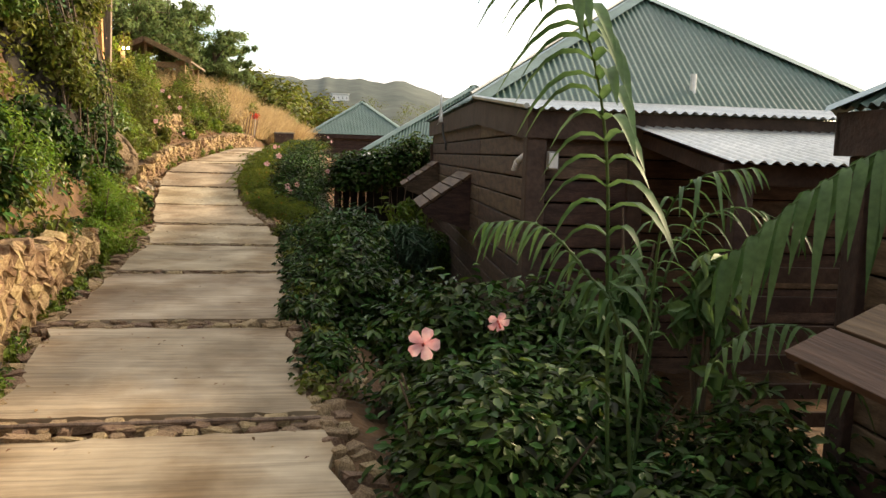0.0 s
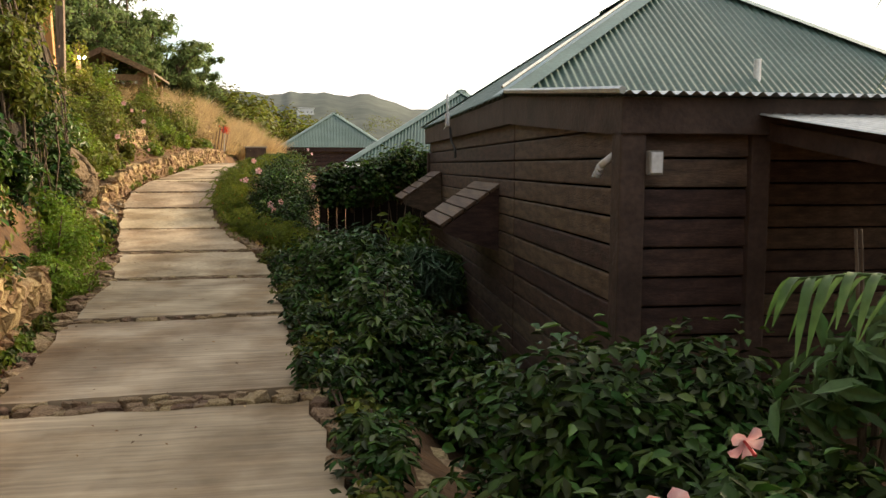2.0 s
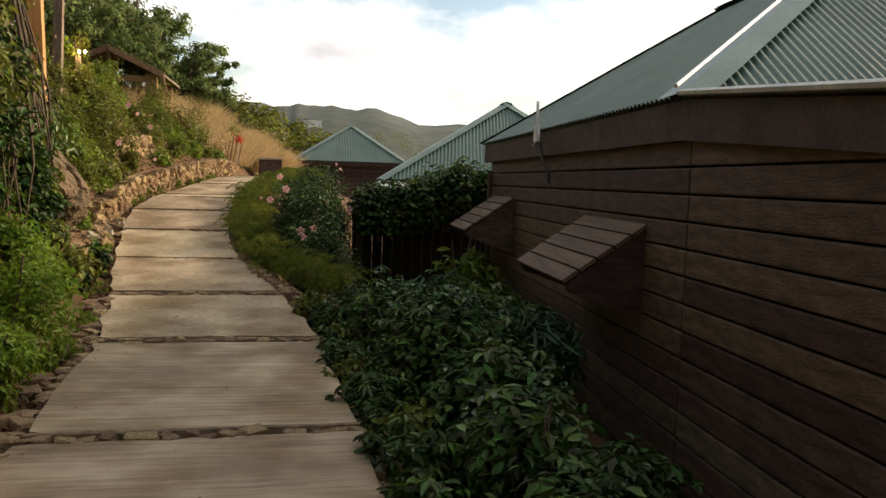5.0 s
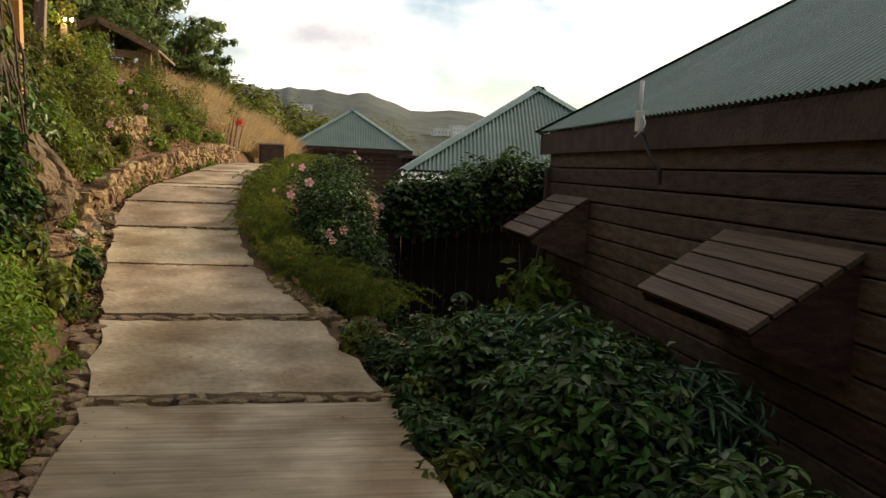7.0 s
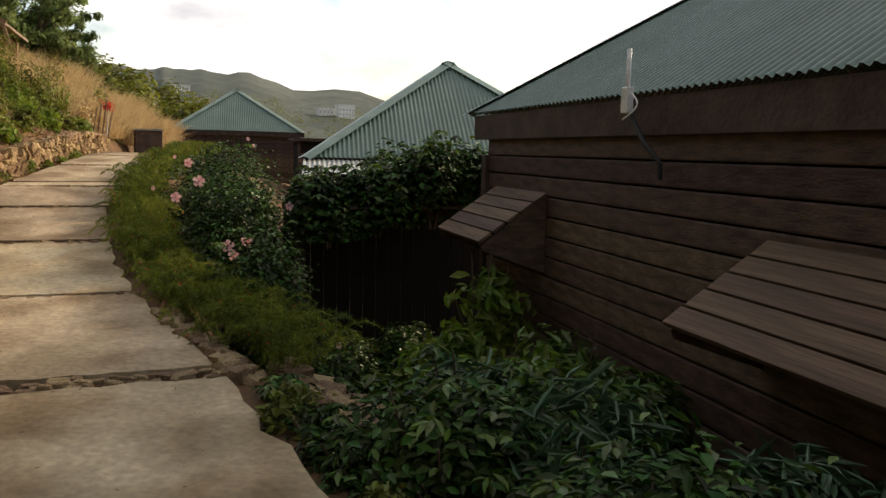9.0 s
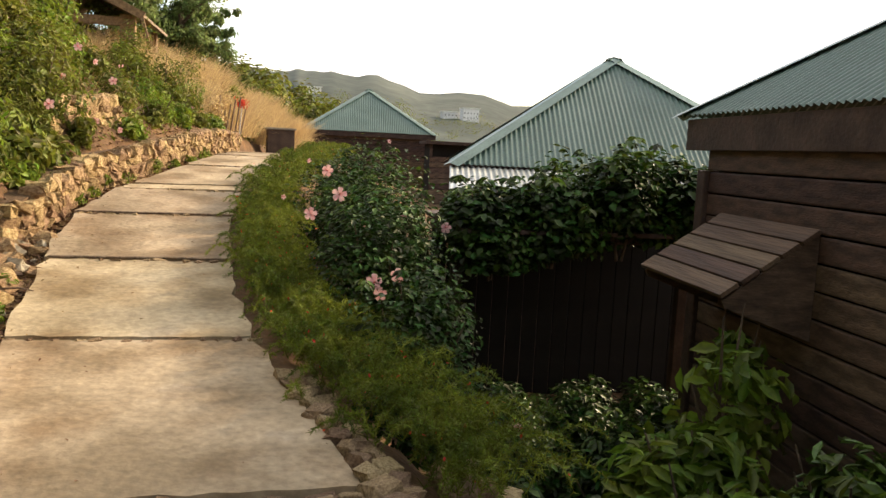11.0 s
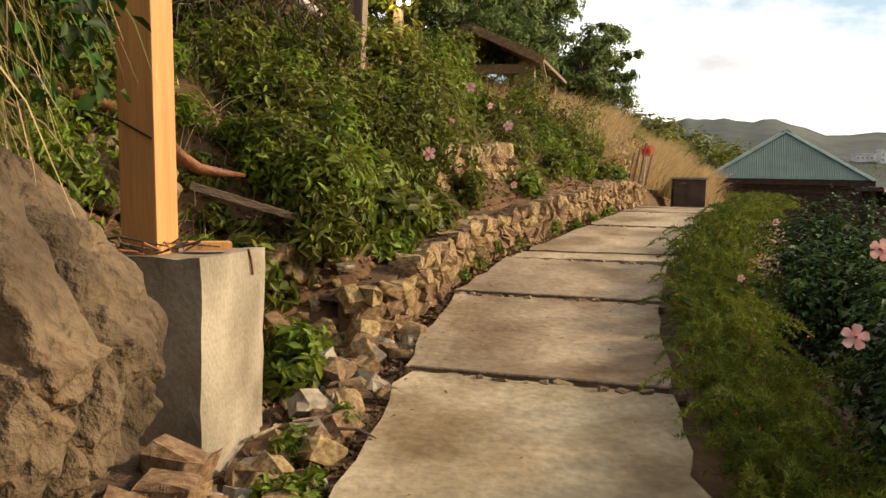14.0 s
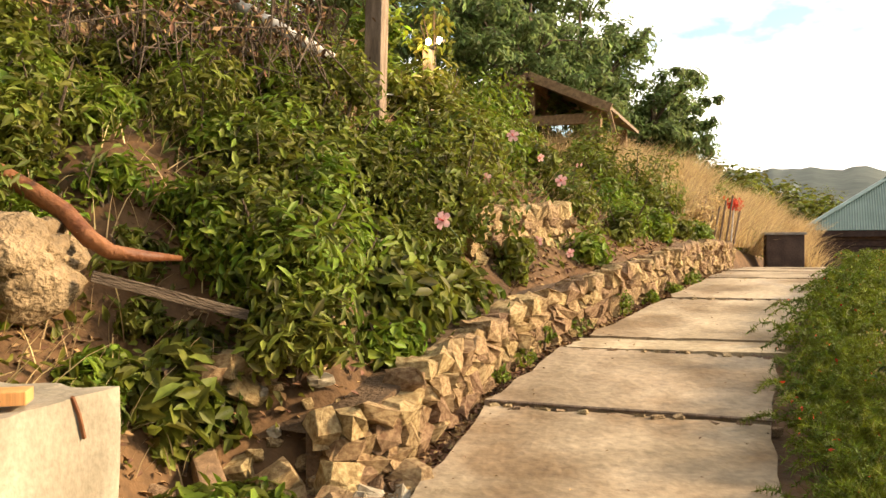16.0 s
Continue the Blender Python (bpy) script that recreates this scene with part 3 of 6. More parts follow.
part("radome", tube([(-0.06, 0, 0.02), (-0.06, 0, 0.36)], 0.016, 10), M_WHITE, an, smooth=True)
part("body", box(0.05, 0.08, 0.17, 0.008), M_WHITE, an, m=pose(-0.06, 0, 0.03))
part("cable_loop", tube([(-0.06 - 0.005 * k, -0.05 - 0.11 * math.sin(k / 12 * math.pi), 0.07 - 0.17 * k / 12) for k in range(13)], 0.006, 5), M_WHITE, an)
part("bracket_arm", tube([(-0.03, -0.02, -0.08), (-0.05, -0.2, -0.25), (-0.03, -0.36, -0.38), (-0.03, -0.37, -0.48)], 0.016, 6), M_BLACK, an, "black bracket arm")


def small_cabin(x, y, rz, half, ez, rise, front=True, base=-1.2, label="dark brown boarded cabin with a green corrugated pyramid roof"):
    c = thing("cabin", pose(x, y, 0, 0, 0, rz), label, "cabin", "hillside cabins")
    w = half - 0.25
    boards(c, -w, -w, w, -w, base, ez - 0.12, M_BOARD, h=0.2)
    boards(c, -w, -w, -w, w, base, ez - 0.12, M_BOARD, h=0.2)
    part("wall_core", box(2 * w - 0.1, 2 * w - 0.1, ez - base, 0), M_SHADE, c, m=pose(0, 0, (ez + base) / 2 - 0.03))
    for sx in (-1, 1):
        part("corner_post", box(0.14, 0.14, ez - base, 0.01), M_TRIMW, c, m=pose(sx * w, -w - 0.02, (ez + base) / 2))
    part("fascia", box(2 * half, 0.04, 0.2, 0.006), M_TRIMW, c, m=pose(0, -half + 0.06, ez - 0.11))
    part("fascia", box(0.04, 2 * half, 0.2, 0.006), M_TRIMW, c, m=pose(-half + 0.06, 0, ez - 0.11))
    hip_roof(c, -half, half, -half, half, ez, rise, half)
    if front:
        put("porch_roof", sheet("porch_roof", (-half - 0.02, -half - 1.15, ez - 0.30), (1, 0, 0), (0, -1.2, -0.27), 0, 2 * half, 1.23, M_ROOFW), c, "pale corrugated metal front roof")
        part("fascia", box(2 * half, 0.04, 0.16, 0.006), M_TRIMW, c, m=pose(0, -half - 1.05, ez - 0.40))
        boards(c, -w, -half - 1.0, w, -half - 1.0, base, ez - 0.5, M_BOARD, h=0.2)
        boards(c, -w, -half - 1.0, -w, -w, base, ez - 0.5, M_BOARD, h=0.2)
    return c


small_cabin(5.68, 21.88, -11, 2.7, 1.19, 1.87)
small_cabin(3.6, 44.1, -4, 2.75, 2.0, 1.9, False, -0.8)
# low wing beside the far cabin
wing = thing("shed_wing", pose(7.3, 37.5, 0, 0, 0, -3), "dark boarded low wing with a narrow opening", "shed")
boards(wing, -2.0, 0, 2.0, 0, -0.8, 1.15, M_BOARD, h=0.2)
part("wall_core", box(3.9, 2.0, 2.4, 0), M_SHADE, wing, m=pose(0, 1.1, 0.4))
part("roof_slab", box(4.5, 2.6, 0.12, 0.01), M_TRIMW, wing, m=pose(0.1, 1.0, 1.66))
for px in (-1.95, -0.6, 1.0, 1.95):
    part("post", box(0.1, 0.1, 0.5, 0.006), M_TRIMW, wing, m=pose(px, 0, 1.38))
# cabin beside the start
C0 = thing("cabin", pose(3.98, 3.1, 0, 0, 0, -3.2), "dark brown boarded cabin beside the path's start", "cabin", "hillside cabins")
boards(C0, 0, -7.0, 0, 0, -1.1, 1.16, M_BOARD)
boards(C0, 0, 0, 4.5, 0, -1.1, 1.16, M_BOARD)
part("wall_core", box(4.4, 6.9, 2.2, 0), M_SHADE, C0, m=pose(2.25, -3.5, 0.0))
part("corner_post", box(0.14, 0.14, 2.3, 0.012), M_TRIMW, C0, m=pose(0, 0.0, 0.02))
part("fascia", box(0.04, 7.2, 0.2, 0.006), M_TRIMW, C0, m=pose(-0.08, -3.45, 1.27))
part("fascia", box(4.8, 0.04, 0.2, 0.006), M_TRIMW, C0, m=pose(2.3, 0.12, 1.27))
hip_roof(C0, -0.12, 5.2, -7.3, 0.15, 1.39, 1.6, 2.3)
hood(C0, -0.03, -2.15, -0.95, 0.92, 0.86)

# ---- path ----
path = tagged(new("path"), "concrete slab path with rough stone joints", "path", kind="structure")
JOINTS = [-3.2, -0.4, 1.7, 3.62, 5.62, 7.72, 9.97, 11.93, 14.02, 15.87, 17.62, 18.85, 19.25, 21.1, 22.9, 24.6, 26.4, 28.6]
WIDE = {1.7: 0.2, 3.62: 0.27, 5.62: 0.24, 7.72: 0.13, 9.97: 0.17, 11.93: 0.2}
prng = np.random.default_rng(11)
for j, (a, b) in enumerate(zip(JOINTS, JOINTS[1:])):
    a2, b2 = a + WIDE.get(a, 0.045) / 2, b - WIDE.get(b, 0.045) / 2
    n, m = 16, 8
    tilt = prng.normal() * 0.006
    top, bot = [], []
    for k in range(m + 1):
        for i in range(n + 1):
            y = a2 + (b2 - a2) * k / m
            skew = 0.05 * (i / n - 0.5)
            if k in (0, m):
                y += prng.normal() * 0.010
            l, r = edge_l(y), edge_r(y)
            u = i / n
            x = l + (r - l) * u
            if i in (0, n):
                x += prng.normal() * 0.022
            top.append((x, y + skew, height_p(y) + tilt * (u - 0.5) + 0.007 * (1 - k / m) + prng.normal() * 0.0015))
    N = (n + 1) * (m + 1)
    verts = top + [(x, y, z - 0.14) for x, y, z in top]
    faces = [(k * (n + 1) + i, k * (n + 1) + i + 1, (k + 1) * (n + 1) + i + 1, (k + 1) * (n + 1) + i) for k in range(m) for i in range(n)]
    rim = [i for i in range(n)] + [k * (n + 1) + n for k in range(m)] + [m * (n + 1) + i for i in range(n, 0, -1)] + [k * (n + 1) for k in range(m, 0, -1)]
    for p, q in zip(rim, rim[1:] + rim[:1]):
        faces.append((q, p, p + N, q + N))
    put("slab", mesh_of("slab", verts, faces, M_CONC if min(q[1] for q in verts) < 9.5 else M_CONC2), path)
# thin joints: crumbled stones and pale strips of wood left in them
CR = [stone_mesh("crumb", 1, 1, 1, 60 + k, M_STONE) for k in range(6)]
for y in (14.02, 15.87, 17.62, 18.85, 21.1, 22.9):
    x = edge_l(y) + 0.02
    while x < edge_r(y) + 0.05:
        s = prng.uniform(0.03, 0.10)
        put("joint_stone", CR[prng.integers(6)], path, m=Matrix.LocRotScale((x + s / 2, y - 0.03 + prng.normal() * 0.018 + 0.05 * ((x - edge_l(y)) / 1.5 - 0.5), height_p(y) - 0.020 + prng.normal() * 0.005), Euler((prng.normal() * 0.1, prng.normal() * 0.1, prng.normal() * 0.5)), (s, prng.uniform(0.025, 0.065), 0.05)))
        x += s * prng.uniform(1.0, 2.6)
for y in (15.87, 17.62, 7.72, 3.62, 1.7):
    part("joint_strip", tube([(edge_l(y) + 0.02 + (edge_r(y) - edge_l(y)) * k / 6, y + 0.02 + 0.05 * (k / 6 - 0.5) + 0.006 * math.sin(k * 2.1), height_p(y) + 0.012) for k in range(7)], 0.011, 6), M_OLDWOOD, path, "thin pale wooden strip")
# cobbles in the wide joints, edging stones on the outer side
ST = [stone_mesh("stone", 1, 1, 1, 40 + k, M_STONE) for k in range(10)]
for y, w in WIDE.items():
    x = edge_l(y) - 0.02
    while x < edge_r(y) + 0.04:
        for row in range(3 if w > 0.19 else (2 if w > 0.15 else 1)):
            sx = prng.uniform(0.04, 0.17)
            nr = 3 if w > 0.19 else (2 if w > 0.15 else 1)
            sy = w / nr * prng.uniform(0.75, 1.05)
            yy = y + (row - (nr - 1) / 2) * w / nr
            put("joint_stone", ST[prng.integers(10)], path, m=Matrix.LocRotScale((x + sx / 2 + prng.normal() * 0.02, yy + 0.05 * ((x - edge_l(y)) / 1.6 - 0.5), height_p(y) - 0.024 + prng.normal() * 0.008), Euler((prng.normal() * 0.06, prng.normal() * 0.06, prng.normal() * 0.3)), (sx, sy * prng.uniform(0.55, 1.0), 0.05)))
        x += sx * 0.98
for y in np.arange(0.2, 7.6, 0.14):
    for k in range(1 + (y < 5.4)):
        s = prng.uniform(0.07, 0.14)
        put("edging_stone", ST[prng.integers(10)], path, m=Matrix.LocRotScale((edge_r(y) + 0.05 + 0.10 * k + prng.normal() * 0.015, y + prng.normal() * 0.02, height_p(y) - 0.05 - 0.03 * k + prng.normal() * 0.008), Euler((prng.normal() * 0.1, prng.normal() * 0.1, prng.uniform(0, 6))), (s, s * 0.8, 0.1)))
for y in np.arange(0.6, 11.6, 0.15):
    for k in range(2 if prng.random() < 0.6 else 1):
        s = prng.uniform(0.08, 0.17)
        put("edging_stone", ST[prng.integers(10)], path, m=Matrix.LocRotScale((edge_l(y) - 0.05 - 0.11 * k + prng.normal() * 0.02, y + prng.normal() * 0.03, height_p(y) - 0.028 + prng.normal() * 0.008), Euler((prng.normal() * 0.08, prng.normal() * 0.08, prng.uniform(0, 6))), (s, s * 0.75, 0.055)))
for y in np.arange(11.9, 13.4, 0.13):
    for k in range(2):
        s = prng.uniform(0.09, 0.17)
        put("edging_stone", ST[prng.integers(10)], path, m=Matrix.LocRotScale((edge_r(y) + 0.04 + 0.12 * k, y, height_p(y) - 0.03 - 0.05 * k), Euler((0, 0, prng.uniform(0, 6))), (s, s * 0.8, 0.12)))



# ---- planting ----
def shrub(x, y, z, rx, ry, rz, n, size, aspect, leaf, label, name="shrub", cat="shrub", seed=0, group="", lum=9, flowers=0, stems=5, droop=0.2, inner=0.5):
    rng = np.random.default_rng(seed + int(abs(x * 131 + y * 17)))
    s = thing(name, pose(x, y, z), label, cat, group)
    p, o = lumps(rng, n, rx, ry, rz, lum, inner)
    if leaf is L_HEDGE:
        o = o * np.array([0.75, 0.75, 0.8]) + np.array([0, 0, 0.5])
        young = rng.random(len(p)) < 0.03 + 0.13 * (p[:, 2] > 0.72 * p[:, 2].max())
        put("young_leaves", leaves("young_leaves", p[young] * 1.03, o[young], size * 1.05, aspect, L_YOUNG, rng, droop), s, "fresh green young leaves", kind="stuff")
        p, o = p[~young], o[~young]
        crown = p[p[:, 2] > 0.45 * p[:, 2].max()]
        tips = crown[rng.integers(0, len(crown), 8 + n // 95)] * 1.04 + np.array([0, 0, 0.02])
        c = np.repeat(tips, 7, axis=0)
        turn = np.tile(np.arange(7) * 2.4, len(tips)) + np.repeat(rng.uniform(0, 6.28, len(tips)), 7)
        ray = np.stack([np.cos(turn), np.sin(turn), rng.uniform(-0.1, 0.55, len(turn))], 1)
        big = size * 1.25
        up = np.array([0, 0, 1.0]) + ray * np.array([0.35, 0.35, -0.4]) + rng.normal(size=ray.shape) * 0.12
        pick = np.repeat(rng.random(len(tips)) < 0.4, 7)
        for nm, m, mt in (("shoot", ~pick, leaf), ("young_shoot", pick, L_YOUNG)):
            put(nm, leaves(nm, (c + ray * big * 0.5)[m], up[m], big, aspect * 0.8, mt, rng, 0.0, 0.3, ray[m]), s, "whorls of pointed leaves on young shoots", kind="stuff")
    put("foliage", leaves("foliage", p, o, size, aspect, leaf, rng, droop), s)
    bm = bmesh.new()
    for k in range(stems):
        e = np.array([rng.uniform(-0.6, 0.6) * rx, rng.uniform(-0.6, 0.6) * ry, rng.uniform(0.5, 0.85) * rz])
        tube([(e[0] * 0.1, e[1] * 0.1, -0.12), tuple(e * 0.5), tuple(e)], [0.016, 0.011, 0.005], 5, bm)
    part("stem", bm, M_BARK, s)
    if flowers:
        i = np.argsort(-(o[:, 2] * 0.2 + rng.random(len(o)) * 2 + np.linalg.norm(p / np.array([rx, ry, rz]), axis=1) * 2.5))[:flowers]
        for a in i:
            put("flower", FLOWER, s, "pink hibiscus flower", Matrix.Translation(p[a] * 1.06) @ Vector((o[a][0] - 0.3, o[a][1] - 1.0, 0.25)).to_track_quat("Z", "Y").to_matrix().to_4x4() @ Matrix.Scale(0.6 * rng.uniform(0.62, 0.85), 4))
    return s


def flower_mesh():
    v, f = [], []
    for k in range(5):
        a = k / 5 * math.tau
        b = len(v)
        for u, w, h in ((0.004, 0.004, 0), (0.028, 0.019, 0.016), (0.05, 0.026, 0.020), (0.066, 0.016, 0.010)):
            for s in (-1, 0, 1):
                r = Vector((u, s * w, h + 0.006 * abs(s)))
                v.append((r.x * math.cos(a) - r.y * math.sin(a), r.x * math.sin(a) + r.y * math.cos(a), r.z))
        for i in range(3):
            for j in range(2):
                q = b + i * 3 + j
                f.append((q, q + 1, q + 4, q + 3))
    n0 = len(f)
    b = len(v)
    for i, z in enumerate((0.0, 0.07)):
        for k in range(5):
            r = 0.004 + 0.003 * i
            v.append((r * math.cos(k * 1.2566), r * math.sin(k * 1.2566), z))
    f += [(b + k, b + (k + 1) % 5, b + 5 + (k + 1) % 5, b + 5 + k) for k in range(5)]
    me = mesh_of("flower", v, f, M_PINK, True)
    me.materials.append(M_STAMEN)
    me.polygons.foreach_set("material_index", [0] * n0 + [1] * 5)
    return me


FLOWER = flower_mesh()
H1 = "dark glossy hibiscus hedge below the path"
# right side, near hedge and shrubs
for k, (x, y, z, rx, ry, rz, n) in enumerate((
        (2.22, 3.0, -0.75, 0.62, 0.7, 1.15, 5200), (2.32, 4.25, -0.75, 0.75, 0.6, 1.24, 5200), (3.05, 4.4, -0.8, 0.6, 0.6, 1.27, 4400), (2.9, 3.5, -0.8, 0.6, 0.6, 1.1, 4200), (3.0, 1.5, -0.95, 0.5, 0.55, 1.0, 3200), (3.45, 1.9, -0.95, 0.5, 0.5, 1.0, 3200), (3.5, 2.9, -0.95, 0.5, 0.55, 1.15, 3200), (2.7, 2.4, -0.85, 0.55, 0.6, 0.95, 4200), (3.2, 2.2, -0.9, 0.5, 0.7, 0.75, 3000),
        (1.95, 6.3, -0.65, 0.55, 0.62, 0.92, 4200), (1.85, 7.0, -0.6, 0.45, 0.5, 1.08, 3000), (2.5, 5.9, -0.8, 0.45, 0.7, 0.62, 2400), (1.8, 7.9, -0.6, 0.55, 0.62, 0.95, 4200), (2.45, 7.4, -0.75, 0.4, 0.8, 0.62, 2400), (1.75, 9.0, -0.6, 0.6, 0.85, 1.05, 4600), (2.35, 8.8, -0.75, 0.4, 0.6, 0.6, 2000),
        (1.6, 10.4, -0.6, 0.62, 0.8, 1.05, 4600), (2.35, 10.6, -0.7, 0.55, 0.8, 1.0, 3600))):
    shrub(x, y, z, rx, ry, rz, int(n * 1.35), 0.072, 0.52, L_HEDGE, H1, "hedge_shrub", "hedge", k, "hedge along the path", 20)
for k, (x, y, z) in enumerate(((2.2, 11.9, -0.8), (2.9, 12.0, -0.75), (2.5, 12.7, -0.85), (3.0, 11.2, -0.72), (2.5, 11.3, -0.75))):
    shrub(x, y, z, 0.5, 0.5, 0.95, 1900, 0.14, 0.36, L_YOUNG if k % 2 else L_BRIGHT, "leafy bright green bush beside the cabin", "leafy_bush", "bush", 30 + k, "bushes by the cabin", 10)
for k, (x, y, z, rx, ry, rz) in enumerate(((1.05, 15.0, -0.35, 0.6, 0.75, 1.55), (1.25, 16.2, -0.3, 0.75, 0.85, 1.75), (1.15, 13.9, -0.6, 0.5, 0.6, 1.35), (1.0, 17.8, 0.0, 0.7, 0.9, 1.35), (1.2, 19.6, 0.1, 0.7, 0.9, 1.3))):
    shrub(x, y, z, rx, ry, rz, 6800, 0.052, 0.6, L_HEDGE, "hibiscus shrub with pink flowers beside the path", "hibiscus", "hibiscus", 50 + k, "hibiscus below the path", 15, (2, 3, 1, 2, 2)[k])
for k, (x, y) in enumerate(((2.05, 9.7), (2.55, 9.3), (1.9, 10.9))):
    shrub(x, y, -0.55, 0.45, 0.5, 1.05, 900, 0.19, 0.13, L_STRAP, "oleander-like bush with narrow grey-green leaves", "narrow_leaved_bush", "bush", 300 + k, "narrow-leaved bushes", 9)
for k, (x, y, rx, rz) in enumerate(((1.6, 13.5, 0.4, 0.6), (2.3, 13.2, 0.4, 0.45), (2.4, 12.7, 0.5, 0.6), (3.1, 13.4, 0.5, 0.6), (2.9, 12.5, 0.45, 0.6), (1.45, 12.9, 0.3, 0.5), (1.75, 14.2, 0.45, 0.85), (2.15, 14.7, 0.5, 0.85), (2.7, 15.0, 0.5, 0.8), (2.6, 14.1, 0.5, 0.7), (3.2, 14.5, 0.5, 0.75), (3.7, 15.4, 0.5, 0.7), (2.3, 15.6, 0.5, 0.7), (3.1, 15.7, 0.5, 0.7))):
    shrub(x, y, gz(x, y) - 0.05, rx, 0.5, rz, 1800, 0.075, 0.55, L_HEDGE, "low dark shrub in the shade", "low_shrub", "shrub", 320 + k, "shrubs in the shade", 9)
for k, (x, y, z, rz) in enumerate(((2.75, 12.9, -0.4, 1.15), (3.05, 13.3, -0.4, 1.1), (3.1, 11.9, -0.6, 1.0))):
    shrub(x, y, z, 0.3, 0.35, rz, 210, 0.15, 0.42, L_BRIGHT, "thin climbing plant with pale green leaves", "climber", "climber", 340 + k, "climbers by the cabin", 7, stems=4, inner=0.2)
# vine on a screen between two cabins, slats near-black in place of shade
scr = thing("garden_screen", pose(2.9, 16.9, -1.25), "timber screen under a vine, coloured near-black for shade", "screen")
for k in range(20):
    part("slat", box(0.162, 0.03, 1.95, 0.006), M_SHADE, scr, m=pose(-1.05 + 0.17 * k, 0, 0.975))
for x in (-1.1, 1.1):
    part("post", box(0.09, 0.09, 1.85, 0.008), M_TRIMW, scr, m=pose(x, -1.1, 0.925))
    part("beam", box(0.07, 1.3, 0.09, 0.008), M_TRIMW, scr, m=pose(x, -0.55, 1.87))
# Hidden cover, added to keep sky light from the space below the vine.
part("cover", box(2.5, 1.9, 0.04, 0.006), M_TRIMW, scr, "added boarded cover that blocks sky light under the vine", pose(0.1, -0.55, 1.95))
part("beam", box(2.4, 0.07, 0.09, 0.008), M_TRIMW, scr, m=pose(0, -1.1, 1.87))
for k, (x, y, z, rx) in enumerate(((2.1, 15.7, 0.35, 0.6), (2.7, 15.8, 0.45, 0.65), (3.3, 15.7, 0.55, 0.65), (3.9, 15.8, 0.6, 0.6), (2.4, 16.6, 0.3, 0.7), (3.3, 16.7, 0.45, 0.8))):
    shrub(x, y, z, rx, 0.65, 0.85, 4200, 0.085, 0.7, L_HEDGE, "dense climbing vine over a timber screen", "vine", "vine", 70 + k, "vine on the screen", 12, stems=3)
# feathery border that hangs over the path's edge
for k, y in enumerate(np.arange(12.2, 26.5, 0.52)):
    rng = np.random.default_rng(200 + k)
    x0, z0 = float(edge_r(y)) + 0.34, float(height_p(y)) - 0.05
    if y < 13.2:
        x0 += 0.15
    b = thing("feathery_plant", pose(x0, y, z0), "feathery yellow-green plant with tiny red flowers", "plant", "border along the path")
    root, tip, stem_r, stem_t = [], [], [], []
    many = 170 if y < 18.5 else 90
    for q in range(66):
        az, reach, rise = rng.uniform(0, math.tau), rng.uniform(0.16, 0.50), rng.uniform(0.22, 0.50)
        out = np.array([math.cos(az), math.sin(az) * 1.05, 0.0])
        if out[0] < 0:
            reach *= 0.78
        base = rng.normal(size=3) * np.array([0.10, 0.16, 0.02])
        u = np.sort(rng.random(many)) ** 0.8
        c = base + out * (reach * u)[:, None] + np.array([0, 0, 1.0]) * (rise * (1.9 * u - 1.45 * u * u))[:, None]
        along = out * 0.5 + np.array([0, 0, 1.0]) * (0.9 - 1.3 * u)[:, None]
        spread = rng.normal(size=(many, 3))
        ln = 0.062 * (1 - 0.55 * u) * rng.uniform(0.6, 1.2, many)
        v = along * 0.55 + spread * 0.62
        v /= np.linalg.norm(v, axis=1, keepdims=True)
        root.append(c)
        tip.append(c + v * ln[:, None])
        for h in range(6):
            stem_r.append(c[h * many // 6])
            stem_t.append(c[min((h + 1) * many // 6, many - 1)])
    p, tip = np.concatenate(root), np.concatenate(tip)
    n = len(p)
    put("foliage", blades("foliage", p, tip, 0.0048 if y < 18.5 else 0.009, L_FEATHER, rng, 0.0, 2), b)
    put("stem", blades("stem", np.array(stem_r), np.array(stem_t), 0.006, L_FEATHER, rng, 0.0, 2), b, "thin arching green stems", kind="stuff")
    i = rng.integers(0, n, 24)
    put("blossom", leaves("blossom", tip[i] * 0.97, rng.normal(size=(24, 3)), 0.026, 0.5, M_RED, rng), b, "tiny red flowers", kind="stuff")


# ---- left bank ----
def wall_line(pts, step):
    out = []
    for (x0, y0, b0, h0), (x1, y1, b1, h1) in zip(pts, pts[1:]):
        n = max(int(math.hypot(x1 - x0, y1 - y0) / step), 1)
        out += [(x0 + (x1 - x0) * k / n, y0 + (y1 - y0) * k / n, b0 + (b1 - b0) * k / n, h0 + (h1 - h0) * k / n) for k in range(n)]
    return out


WS = [stone_mesh("wall_stone", 1, 1, 1, 80 + k, M_WALLST, 0.17) for k in range(14)]


